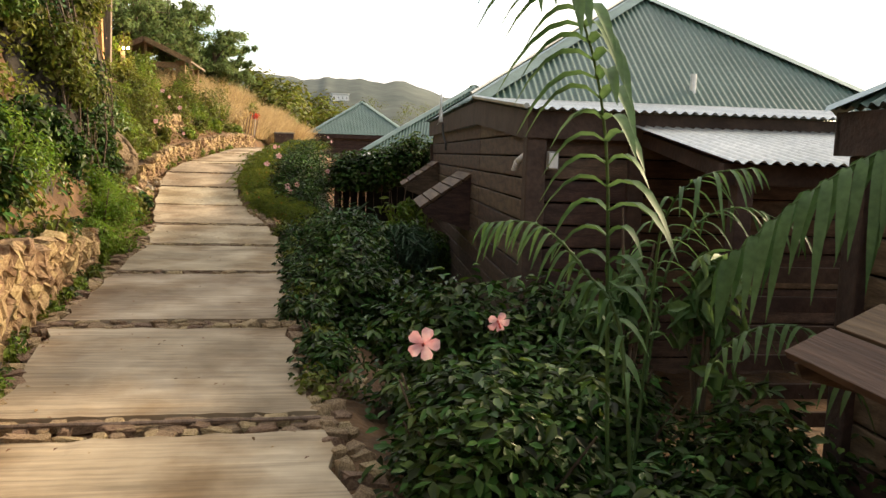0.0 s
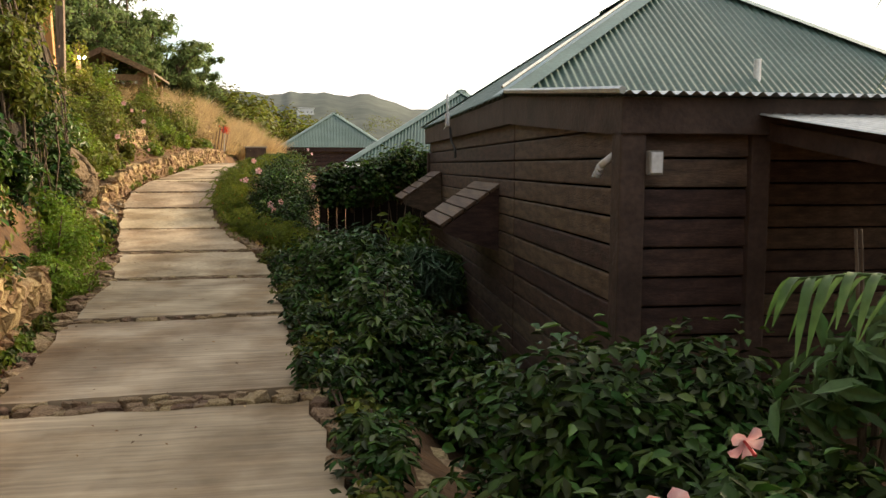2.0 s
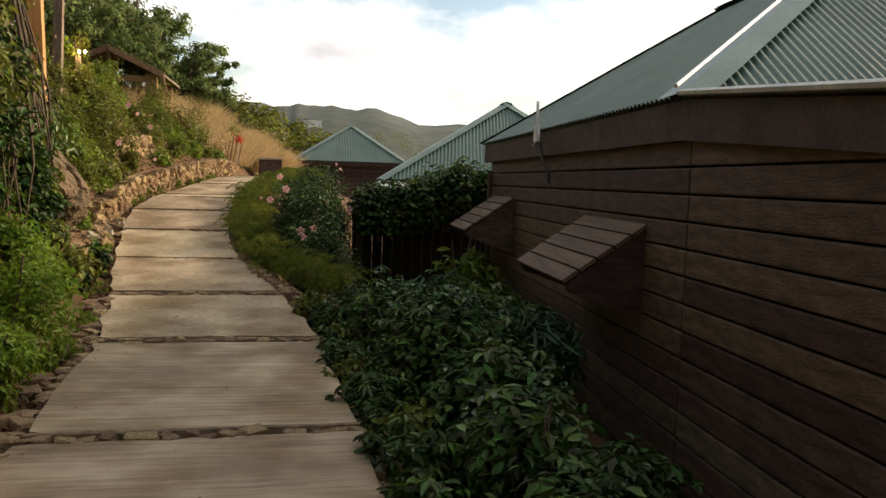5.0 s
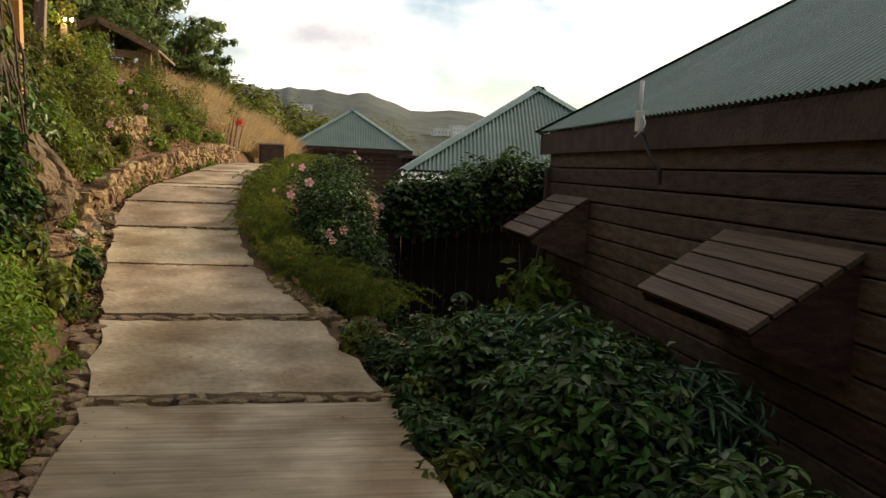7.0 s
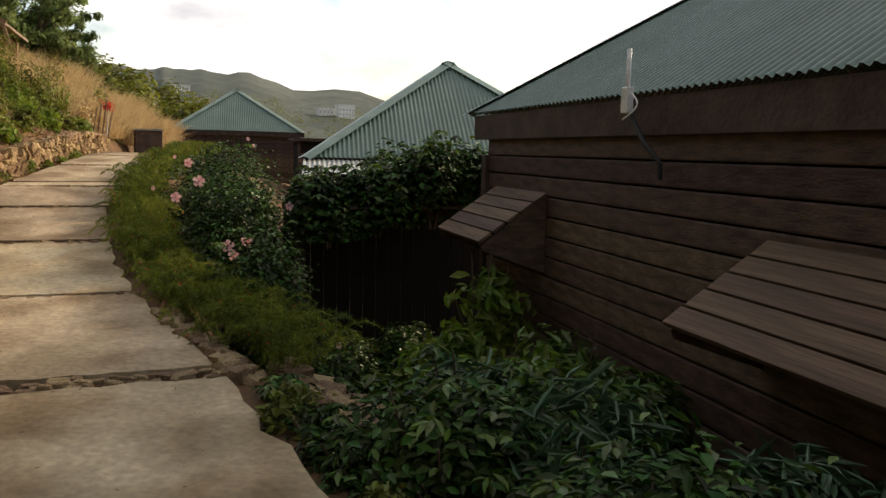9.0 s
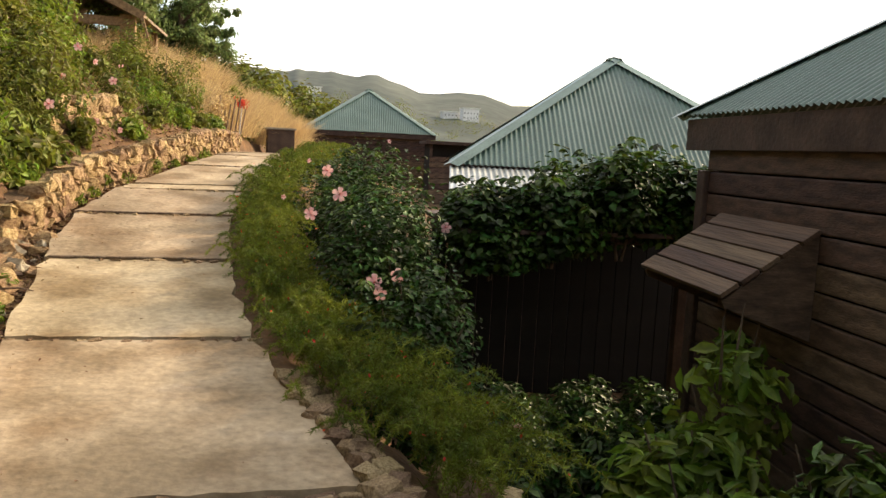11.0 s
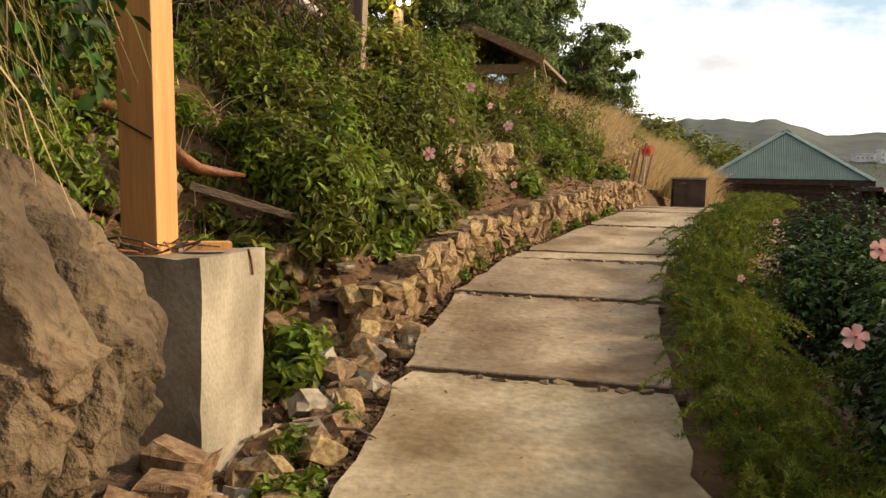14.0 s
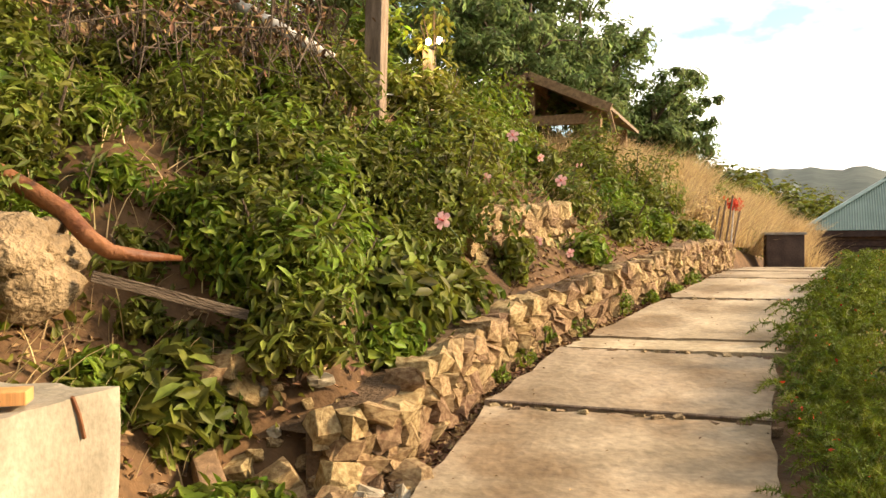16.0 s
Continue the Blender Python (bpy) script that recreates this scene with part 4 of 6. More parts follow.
def dry_wall(name, pts, label, seed, back=0.16):
    """A dry stone wall along pts (x, y, base, height): rough stones in uneven courses over a rubble core."""
    w = tagged(new(name), label, "stone wall", kind="structure")
    rng = np.random.default_rng(seed)
    row = wall_line(pts, 0.05)
    z_off = 0.0
    top = max(p[3] for p in pts)
    while z_off < top:
        hh = rng.uniform(0.07, 0.125)
        k = int(rng.integers(0, 3))
        while k < len(row) - 2:
            x, y, b, h = row[k]
            ln = rng.uniform(0.08, 0.2) if rng.random() < 0.88 else rng.uniform(0.2, 0.3)
            if z_off + hh * 0.6 < h:
                j = min(k + 2, len(row) - 1)
                ang = math.atan2(row[j][1] - y, row[j][0] - x)
                tall = hh * rng.uniform(0.85, 1.25)
                put("stone", WS[rng.integers(14)], w, m=Matrix.LocRotScale((x + math.cos(ang) * ln / 2 + rng.normal() * 0.014, y + math.sin(ang) * ln / 2, b + z_off + hh / 2 + rng.normal() * 0.008), Euler((rng.normal() * 0.12, rng.normal() * 0.2, ang + rng.normal() * 0.15)), (ln * 1.06, 0.2, tall * 1.1)))
            k += max(int(ln / 0.05), 1)
        z_off += hh
    vs, fs = [], []
    for x, y, b, h in row:
        vs += [(x - 0.02, y, b - 0.2), (x - 0.02, y, b + h - 0.05), (x - 0.5, y, b + h - 0.03), (x - 0.5, y, b - 0.2)]
    for k in range(len(row) - 1):
        for a in range(4):
            fs.append((4 * k + a, 4 * k + (a + 1) % 4, 4 * k + 4 + (a + 1) % 4, 4 * k + 4 + a))
    put("rubble_core", mesh_of("rubble_core", vs, fs, M_SOIL), w)
    return w


dry_wall("wall_1", [(0.35, 1.0, -0.3, 0.5), (-0.1, 3.0, -0.22, 0.55), (-0.5, 5.0, -0.15, 0.58), (-0.68, 6.6, -0.12, 0.45), (-0.85, 8.4, -0.1, 0.35)], "low dry stone wall of brown stones", 5)
dry_wall("wall_2", [(-2.25, 16.35, 0.36, 0.30), (-2.03, 16.62, 0.40, 0.36), (-2.0, 17.3, 0.47, 0.42), (-2.02, 18.4, 0.62, 0.46), (-1.72, 19.8, 0.78, 0.44), (-1.42, 21.5, 0.95, 0.44), (-1.2, 23.5, 1.08, 0.44), (-1.05, 25.5, 1.12, 0.46), (-0.9, 27.6, 1.1, 0.45)], "dry stone retaining wall of ochre stones beside the path", 6)
dry_wall("wall_3", [(-2.5, 18.9, 1.15, 0.62), (-2.3, 19.8, 1.2, 0.62), (-2.1, 20.9, 1.25, 0.58)], "upper terrace wall of ochre stones", 7)
dry_wall("wall_4", [(-2.72, 15.95, 0.62, 0.36), (-2.62, 16.6, 0.66, 0.40), (-2.52, 17.3, 0.72, 0.40), (-2.5, 18.2, 0.85, 0.35)], "short stretch of terrace wall under leaves", 8)
dry_wall("wall_5", [(-1.36, 12.3, 0.0, 0.22), (-1.46, 12.7, 0.03, 0.28), (-1.62, 13.4, 0.08, 0.36), (-1.80, 14.1, 0.16, 0.28)], "rough stones under the boulder", 9)


def rock(name, x, y, z, rx, ry, rz, seed, label, sub=5, amp=0.12, cat="boulder", material=M_ROCK):
    bm = bmesh.new()
    bmesh.ops.create_icosphere(bm, subdivisions=sub, radius=1.0)
    o = Vector((seed * 3.1, seed * 1.7, seed * 0.9))
    tilt = Matrix.Rotation(0.7, 3, "X") @ Matrix.Rotation(0.5, 3, "Y")
    for v in bm.verts:
        p = v.co.copy()
        q = tilt @ p
        f = Vector((q.x * 1.5, q.y * 1.5, q.z * 0.85)) + o + Vector((noise.noise(p * 2 + o), noise.noise(p * 2), 0)) * 0.25
        d, sites = noise.voronoi(f, distance_metric="DISTANCE")
        crack = max(0.0, 1 - (d[1] - d[0]) / 0.14) ** 1.5
        e, _ = noise.voronoi(f * 2.7 + Vector((3, 1, 2)), distance_metric="DISTANCE")
        crack2 = max(0.0, 1 - (e[1] - e[0]) / 0.12) ** 2
        plane = noise.cell(sites[0] * 7.3)
        n1, n2 = noise.noise(p * 1.1 + o), noise.fractal(p * 6 + o, 0.9, 2.0, 5)
        w = p * (0.93 + amp * n1 + 0.11 * plane - 0.17 * crack - 0.075 * crack2 + 0.03 * n2)
        v.co = Vector((w.x * rx, w.y * ry, max(min(w.z, 0.98), -0.9) * rz))
    r = part(name, bm, material, None, smooth=True)
    r.matrix_basis = pose(x, y, z)
    return tagged(r, label, cat)


def furrowed_boulder(x, y, z, rx, ry, rz):
    """An overhanging boulder: deep slanting furrows, broken steps, undercut below."""
    bm = bmesh.new()
    bmesh.ops.create_icosphere(bm, subdivisions=7, radius=1.0)
    for v in bm.verts:
        p = v.co.copy()
        warp = noise.noise(p * 1.7 + Vector((4, 2, 7))) * 0.55 + 0.16 * noise.noise(p * 5.0)
        s = (p.x * 0.55 + p.z * 0.50 - p.y * 0.75) * 3.0 + warp
        w = abs(s - math.floor(s) - 0.5) * 2
        furrow = max(0.0, 1 - w / 0.42) ** 1.4 * (0.35 + 0.65 * max(0.0, noise.noise(p * 1.3 + Vector((9, 1, 3))) + 0.55))
        d, _ = noise.voronoi(Vector((p.x * 2.2, p.y * 2.2, p.z * 1.5)) + Vector((6, 3, 1)), distance_metric="DISTANCE")
        crack = max(0.0, 1 - (d[1] - d[0]) / 0.10) ** 2
        fine = noise.fractal(p * 5 + Vector((1, 8, 2)), 0.9, 2.0, 6)
        r = 0.97 + 0.14 * noise.noise(p * 0.9 + Vector((2, 5, 5))) - 0.27 * furrow - 0.08 * crack + 0.06 * fine
        q = Vector((p.x * r, p.y * r, p.z * r))
        if q.z < -0.35:
            cut = min((-0.35 - q.z) / 0.4, 1.0)
            q.x *= 1 - 0.30 * cut
            q.y *= 1 - 0.35 * cut
        elif q.z < 0.1:
            q.x *= 1.06
        if q.z > 0.1:
            q.x -= 0.50 * (q.z - 0.1)
        v.co = Vector((q.x * rx, q.y * ry, max(q.z, -0.72) * rz))
    r = part("boulder", bm, M_ROCK, None, smooth=True)
    r.matrix_basis = pose(x, y, z)
    return tagged(r, "large furrowed grey-brown boulder overhanging the path", "boulder")


furrowed_boulder(-2.04, 13.08, 0.90, 0.60, 0.76, 0.74)
rock("rock_outcrop", -2.0, 9.9, 0.9, 0.72, 1.4, 1.5, 5, "weathered rock face under vines, its shade painted dark", 5, cat="rock", material=M_ROCKSHADE)
rock("rock_outcrop", -2.25, 11.6, 1.4, 0.6, 1.1, 1.5, 8, "weathered rock face above the boulder, its shade painted dark", 5, cat="rock", material=M_ROCKSHADE)
rock("rock_outcrop", -1.75, 8.2, 0.5, 0.55, 0.9, 1.0, 9, "weathered rock beside the path, its shade painted dark", 5, cat="rock", material=M_ROCKSHADE)
rock("rock_outcrop", -3.5, 15.72, 1.36, 0.42, 0.42, 0.32, 12, "pale broken rock in the bank", 5, cat="rock", material=M_PALE)
RB = [stone_mesh("rubble_stone", 1, 1, 1, 120 + k, M_CEM if k % 4 == 0 else M_WALLST, 0.16) for k in range(8)]
rr = np.random.default_rng(77)
for k in range(310):
    y = rr.uniform(13.9, 16.6)
    x = float(edge_l(y)) - rr.uniform(0.08, 0.8 if y < 15.15 else 1.05)
    if y < 15.2 and x < -1.9:
        continue
    s = rr.uniform(0.025, 0.075) if k % 6 else rr.uniform(0.09, 0.14)
    st = put("rubble_stone", RB[rr.integers(8)], None, m=Matrix.LocRotScale((x, y, gz(x, y) + s * 0.25), Euler((rr.normal() * 0.35, rr.normal() * 0.35, rr.uniform(0, 6))), (s * rr.uniform(0.9, 1.8), s, s * 0.8)))
    tagged(st, "loose broken stone beside the path", "stone", "rubble beside the path")
for k, (x, y, s, long, m) in enumerate(((-2.32, 16.2, 0.20, 1.0, 0), (-2.36, 15.66, 0.15, 1.2, 1), (-1.95, 15.62, 0.15, 1.1, 0), (-1.82, 15.52, 0.12, 1.3, 0), (-2.15, 15.85, 0.13, 1.2, 1), (-2.38, 16.02, 0.11, 1.0, 1), (-1.74, 15.3, 0.12, 1.4, 0), (-1.68, 15.05, 0.14, 1.2, 0), (-1.9, 15.2, 0.13, 1.3, 1), (-1.62, 14.75, 0.13, 1.3, 0), (-1.72, 14.5, 0.15, 1.1, 0), (-1.58, 14.3, 0.12, 1.3, 0), (-1.75, 14.85, 0.10, 1.2, 1), (-2.08, 16.3, 0.16, 1.2, 0), (-1.98, 16.05, 0.13, 1.2, 0), (-1.86, 15.85, 0.11, 1.2, 1), (-2.55, 15.9, 0.13, 1.2, 0), (-1.6, 15.5, 0.08, 1.2, 0))):
    st = put("rubble_stone", RB[(2 * k + (1 if m == 0 else 0)) % 8], None, m=Matrix.LocRotScale((x, y, gz(x, y) + s * 0.36), Euler((rr.normal() * 0.4, rr.normal() * 0.4, rr.uniform(0, 6))), (s * long, s, s * 0.9)))
    tagged(st, "broken ochre wall stone lying in rubble" if m == 0 else "broken grey stone lying in rubble", "stone", "rubble beside the path")
zb = gz(-2.3, 15.8)
bk = thing("timber_block", look((-2.5, 15.95, zb + 0.20), (-1.9, 15.41, zb + 0.02)), "weathered orange-brown timber block lying in rubble", "timber")
part("block", box(0.11, 0.10, 0.46, 0.012), M_HUTWOOD, bk)
for k, (x, y, ang, ln) in enumerate(((-1.75, 15.05, 30, 0.3), (-1.55, 14.95, -15, 0.26), (-1.9, 14.9, 70, 0.34), (-1.45, 13.95, 40, 0.3))):
    tw = thing("dry_twig", pose(x, y, max(gz(x, y), float(height_p(y)) - 0.02) + 0.03, 0, 0, ang), "thin dry twig at the path's edge", "twig", "twigs at the path's edge")
    part("stem", tube([(-ln / 2, 0, 0), (0, 0.02, 0.012), (ln / 2, -0.01, 0.004)], [0.009, 0.008, 0.004], 6), M_OLDWOOD, tw)
# concrete footing with a timber post
ft = thing("footing", pose(-2.297, 14.64, 0.0, 0, 0, 7.6), "rough cast concrete footing block", "footing")
bm = bmesh.new()
bmesh.ops.create_cube(bm, size=1.0)
bmesh.ops.subdivide_edges(bm, edges=bm.edges[:], cuts=10, use_grid_fill=True)
for v in bm.verts:
    v.co = Vector((v.co.x * 0.58, v.co.y * 0.64, v.co.z * 1.1))
    edge = (abs(v.co.x) > 0.28) + (abs(v.co.y) > 0.31) + (abs(v.co.z) > 0.49)
    v.co += Vector((noise.noise(v.co * 9), noise.noise(v.co * 9 + Vector((5, 0, 0))), noise.noise(v.co * 9 + Vector((0, 5, 0))))) * (0.006 + 0.008 * (edge > 1))
part("block", bm, M_CEM, ft, m=pose(0, 0, 0.51))
part("rebar", tube([(0.293, 0.13, 1.07), (0.298, 0.15, 1.02), (0.298, 0.17, 0.95)], 0.006, 5), M_ROOT, ft, "rusty wire end")
po = thing("timber_post", pose(-2.30, 14.49, 1.055, 0, -1.6, 5), "new square orange timber post on a footing", "post")
part("shaft", box(0.165, 0.165, 4.2, 0.006), M_TIMBER, po, m=pose(0, 0, 2.1))
part("strap", tube([(0.075, -0.09, 0.48), (-0.08, -0.08, 0.56), (-0.3, -0.1, 0.62)], 0.004, 5), M_BLACK, po, "thin black wire")
off = thing("wood_offcut", pose(-2.12, 14.63, 1.075, 0, 0, 38), "small orange wood offcut", "offcut")
part("piece", box(0.2, 0.09, 0.035, 0.003), M_TIMBER, off, m=pose(0, 0, 0.018))
hr = thing("hanging_root", pose(-2.4, 14.4, 0.0), "thin dry root hanging over the concrete footing", "root")
for k in range(3):
    part("strand", tube([(0.05 - 0.05 * k, 0.06, 1.085), (-0.04 - 0.04 * k, -0.015, 1.07), (-0.09 - 0.03 * k, -0.045, 0.85), (-0.07 + 0.02 * k, -0.05, 0.55 - 0.06 * k), (0.06 + 0.04 * k, -0.06, 0.28 - 0.05 * k)], [0.007, 0.008, 0.007, 0.006, 0.003], 6), M_BARK, hr)
tr = thing("root_tangle", pose(-2.42, 14.45, 1.06), "tangle of dry brown roots round the post's foot", "root")
rg = np.random.default_rng(31)
for k in range(18):
    a, b = rg.uniform(-0.22, 0.24), rg.uniform(-0.13, 0.05)
    part("strand", tube([(a, b, 0.012), (a + rg.normal() * 0.09, b + rg.normal() * 0.06, 0.03 + 0.05 * rg.random()), (a + rg.normal() * 0.16, b + rg.normal() * 0.08, 0.02 + 0.03 * rg.random())], [0.004, 0.006, 0.003], 5), M_BARK if k % 3 else M_ROOT, tr)
rt = thing("root", pose(0, 0, 0), "bare red-brown root lying on the bank", "root")
part("stem", tube([(-4.0, 15.6, 1.97), (-3.65, 15.86, 1.83), (-3.50, 15.92, 1.74), (-3.34, 15.96, 1.64), (-3.16, 15.94, 1.51), (-3.07, 15.98, 1.45), (-2.98, 16.1, 1.43), (-2.93, 16.28, 1.42)], [0.045, 0.046, 0.045, 0.045, 0.043, 0.038, 0.028, 0.012], 10), M_ROOT, rt, smooth=True)
pk = thing("plank", look((-2.80, 16.07, 1.25), (-2.58, 16.29, 1.16)), "dark weathered plank lying on the bank", "plank")
part("board", box(0.03, 0.05, 0.7, 0.004), M_BARK, pk)
pp = thing("drain_pipe", pose(0, 0, 0), "pale plastic pipe crossing the bank", "pipe")
part("pipe", tube([(-5.6, 18.6, 4.25), (-4.78, 18.8, 3.74), (-3.72, 19.05, 3.08)], 0.055, 12), M_PIPE, pp, smooth=True)
part("collar", tube([(-4.33, 18.906, 3.46), (-4.22, 18.932, 3.392)], 0.064, 12), M_PIPE, pp)
up = thing("old_post", pose(-3.45, 19.3, 2.2, 0, 1.5, 0), "grey weathered timber post in the bank", "post")
part("shaft", box(0.16, 0.14, 3.4, 0.012), M_OLDWOOD, up, m=pose(0, 0, 1.7))
lp = thing("lamp_post", pose(-3.28, 20.1, 2.05), "slim weathered post with two lit bulbs", "lamp post")
part("shaft", box(0.09, 0.08, 1.3, 0.008), M_OLDWOOD, lp, m=pose(0, 0, 0.65))
part("box", box(0.26, 0.12, 0.26, 0.012), M_GREY, lp, "grey square box", pose(-0.08, -0.1, 0.52))
part("bracket", tube([(0, 0, 1.28), (0.1, -0.06, 1.34), (0.2, -0.06, 1.36)], 0.015, 6), M_BLACK, lp)
for k, dx in enumerate((0.06, 0.17)):
    bm = bmesh.new()
    bmesh.ops.create_uvsphere(bm, u_segments=14, v_segments=10, radius=0.027)
    for v in bm.verts:
        v.co.z *= 1.25
    part("bulb", bm, M_LAMP, lp, "glowing warm bulb", pose(dx - 0.03, -0.06, 1.365), True)
glow = new("bulb_light", bpy.data.lights.new("bulb_light", "POINT"))
glow.data.energy, glow.data.color, glow.data.shadow_soft_size = 22.0, (1.0, 0.72, 0.38), 0.08
glow.location = (-3.15, 19.9, 3.45)
wi = thing("wire", pose(0, 0, 0), "thin pale wire sagging across the bank", "wire")
part("strand", tube([(-5.0, 18.2, 3.25), (-4.4, 18.5, 2.98), (-3.8, 18.9, 2.85), (-3.45, 19.3, 2.82), (-3.28, 20.0, 2.86)], 0.006, 5), M_PIPE, wi)

# open hut with a gable towards the path
hut = thing("hut", pose(-4.18, 26.65, 0), "open timber hut with a gable roof", "hut")
for s in (-1, 1):
    v = [(0, 0, 4.54), (s * 1.43, 0, 3.88), (s * 1.43, 3.2, 3.88), (0, 3.2, 4.54)]
    v += [(a, b, c - 0.06) for a, b, c in v]
    put("roof_slope", mesh_of("roof_slope", v, [(0, 1, 2, 3), (7, 6, 5, 4), (0, 4, 5, 1), (1, 5, 6, 2), (2, 6, 7, 3), (3, 7, 4, 0)], M_OLDWOOD), hut)
    part("bargeboard", box(1.60, 0.05, 0.16, 0.006), M_HUTWOOD, hut, "pale brown bargeboard", pose(s * 0.72, -0.05, 4.16, 0, s * 24.8, 0))
    part("side_board", box(0.07, 0.06, 0.62, 0.006), M_HUTWOOD, hut, "", pose(s * 1.46, -0.05, 3.58, 0, -s * 14, 0))
    for y in (0.25, 2.9):
        part("post", box(0.30, 0.18, 2.3, 0.01), M_HUTWOOD, hut, m=pose(s * 1.08, y, 2.72))
part("tie_beam", box(2.4, 0.10, 0.18, 0.008), M_HUTWOOD, hut, m=pose(0, 0.2, 3.72))
part("ridge_beam", box(0.1, 3.1, 0.14, 0.008), M_HUTWOOD, hut, m=pose(0, 1.6, 4.40))
part("back_wall", box(2.3, 0.06, 1.3, 0.006), M_OLDWOOD, hut, m=pose(0, 3.0, 2.85))
part("king_strut", box(0.09, 0.09, 0.60, 0.006), M_HUTWOOD, hut, m=pose(0, 0.2, 4.08))


# ---- greenery of the bank ----
def bank_point(rng, y0, y1, d0, d1):
    y = rng.uniform(y0, y1)
    d = rng.uniform(d0, d1)
    x = float(edge_l(y)) - 0.3 - d
    return x, y, gz(x, y), d


for k in range(190):
    rng = np.random.default_rng(900 + k)
    x, y, z, d = bank_point(rng, 5.0, 33.0, 0.45, 4.0 if k % 4 else 6.5)
    if 12.0 < y < 15.6 and d < 0.9:
        continue
    if y < 12.5 and d < 0.9:
        continue
    if 16.9 < y < 20.4 and 1.35 < d < 4.6:
        continue
    if (15.1 < y < 16.5 and -4.0 < x < -2.5) or (18.5 < y < 21.4 and x > -2.7):
        continue
    s = rng.uniform(0.36, 0.62) * (1 + 0.05 * d)
    q = rng.random()
    leaf, lab, nm = L_HILL, "tangled green shrub on the bank", "bank_shrub"
    if q > 0.72:
        leaf, lab, nm = L_BRIGHT, "bright green leafy shrub on the bank", "bright_shrub"
    if (y > 27 and q < 0.55) or q > 0.95:
        leaf, lab, nm = L_DRY, "dry straw-coloured bush on the bank", "dry_shrub"
    shrub(x + 0.1, y, z - 0.08, s, s, s * (1.25 if k % 4 else 1.8), int(450 + 650 * s), rng.uniform(0.06, 0.11), rng.uniform(0.3, 0.55), leaf, lab, nm, "shrub", k, "shrubs on the bank", 8, stems=3, inner=0.3)
for k in range(34):
    rng = np.random.default_rng(700 + k)
    x, y, z, d = bank_point(rng, 15.4, 20.5, 0.5, 1.7 if k % 2 else 1.3)
    if (y < 16.5 and x < -2.5) or (y > 18.5 and x > -2.7):
        continue
    s = rng.uniform(0.3, 0.5)
    shrub(x + 0.1, y, z - 0.05, s, s, s * rng.uniform(1.1, 1.7), 760, rng.uniform(0.06, 0.1), rng.uniform(0.3, 0.5), L_HILL if k % 3 else L_BRIGHT, "leafy green shrub on the terrace slope", "slope_shrub", "shrub", 750 + k, "shrubs on the terrace slope", 9, stems=3, inner=0.3, droop=0.5)
# broad-leaved bush that hangs over the low walls
for k, (x, y, z, r, h) in enumerate(((-2.75, 16.9, 0.9, 0.55, 1.0), (-2.55, 17.6, 0.95, 0.5, 0.95), (-2.95, 17.8, 1.2, 0.6, 1.1), (-2.5, 18.3, 1.1, 0.5, 0.8), (-3.05, 16.8, 1.1, 0.45, 0.9), (-2.8, 16.05, 0.85, 0.3, 0.5))):
    shrub(x, y, z - 0.3, r, r, h, 1500, 0.14, 0.46, L_HILL if k % 2 else L_BRIGHT, "broad-leaved green bush on the terrace", "leafy_bush", "bush", 500 + k, "bushes on the terrace", 11, droop=0.7)
for k, (x, y, z, h, f) in enumerate(((-2.75, 19.6, 1.5, 1.35, 2), (-2.9, 20.8, 1.6, 1.5, 2), (-2.3, 21.6, 1.4, 1.1, 2), (-2.1, 22.8, 1.5, 1.0, 2), (-2.5, 18.7, 1.4, 1.1, 0), (-1.9, 24.2, 1.5, 0.9, 2))):
    shrub(x, y, z, 0.55, 0.6, h, 1900, 0.075, 0.5, L_BRIGHT if k % 2 else L_HILL, "hibiscus with pink flowers on the bank", "hibiscus", "hibiscus", 520 + k, "hibiscus on the bank", 11, f)
for k, (x, y, r, h) in enumerate(((-0.98, 9.25, 0.5, 0.85), (-0.85, 8.5, 0.35, 0.55), (-1.2, 10.1, 0.35, 0.6), (-1.35, 7.4, 0.5, 0.9))):
    shrub(x, y, gz(x, y) - 0.1 if k else -0.05, r, r, h, 3600, 0.05, 0.42, L_FERN, "bright feathery green bush at the path's edge", "feathery_bush", "bush", 560 + k, "", 12)
for k in range(34):
    rng = np.random.default_rng(1400 + k)
    y = rng.uniform(2.0, 24.0)
    x = float(edge_l(y)) - rng.uniform(0.1, 0.3)
    shrub(x, y, float(height_p(y)) - 0.06, 0.14, 0.2, rng.uniform(0.12, 0.24), 170, 0.05, 0.45, L_BRIGHT, "small weed in the path's margin", "weed", "weed", k, "weeds along the path", 5, stems=2)
for k in range(26):
    rng = np.random.default_rng(1500 + k)
    y = 4.2 + k * 0.29
    x = float(edge_r(y)) + rng.uniform(0.10, 0.26)
    shrub(x, y, float(height_p(y)) - 0.14, 0.24, 0.30, rng.uniform(0.2, 0.34), 460, 0.06, 0.5, L_HEDGE if k % 4 else L_HILL, "low green plant at the hedge's foot", "low_plant", "plant", k, "plants at the hedge's foot", 6, stems=2)
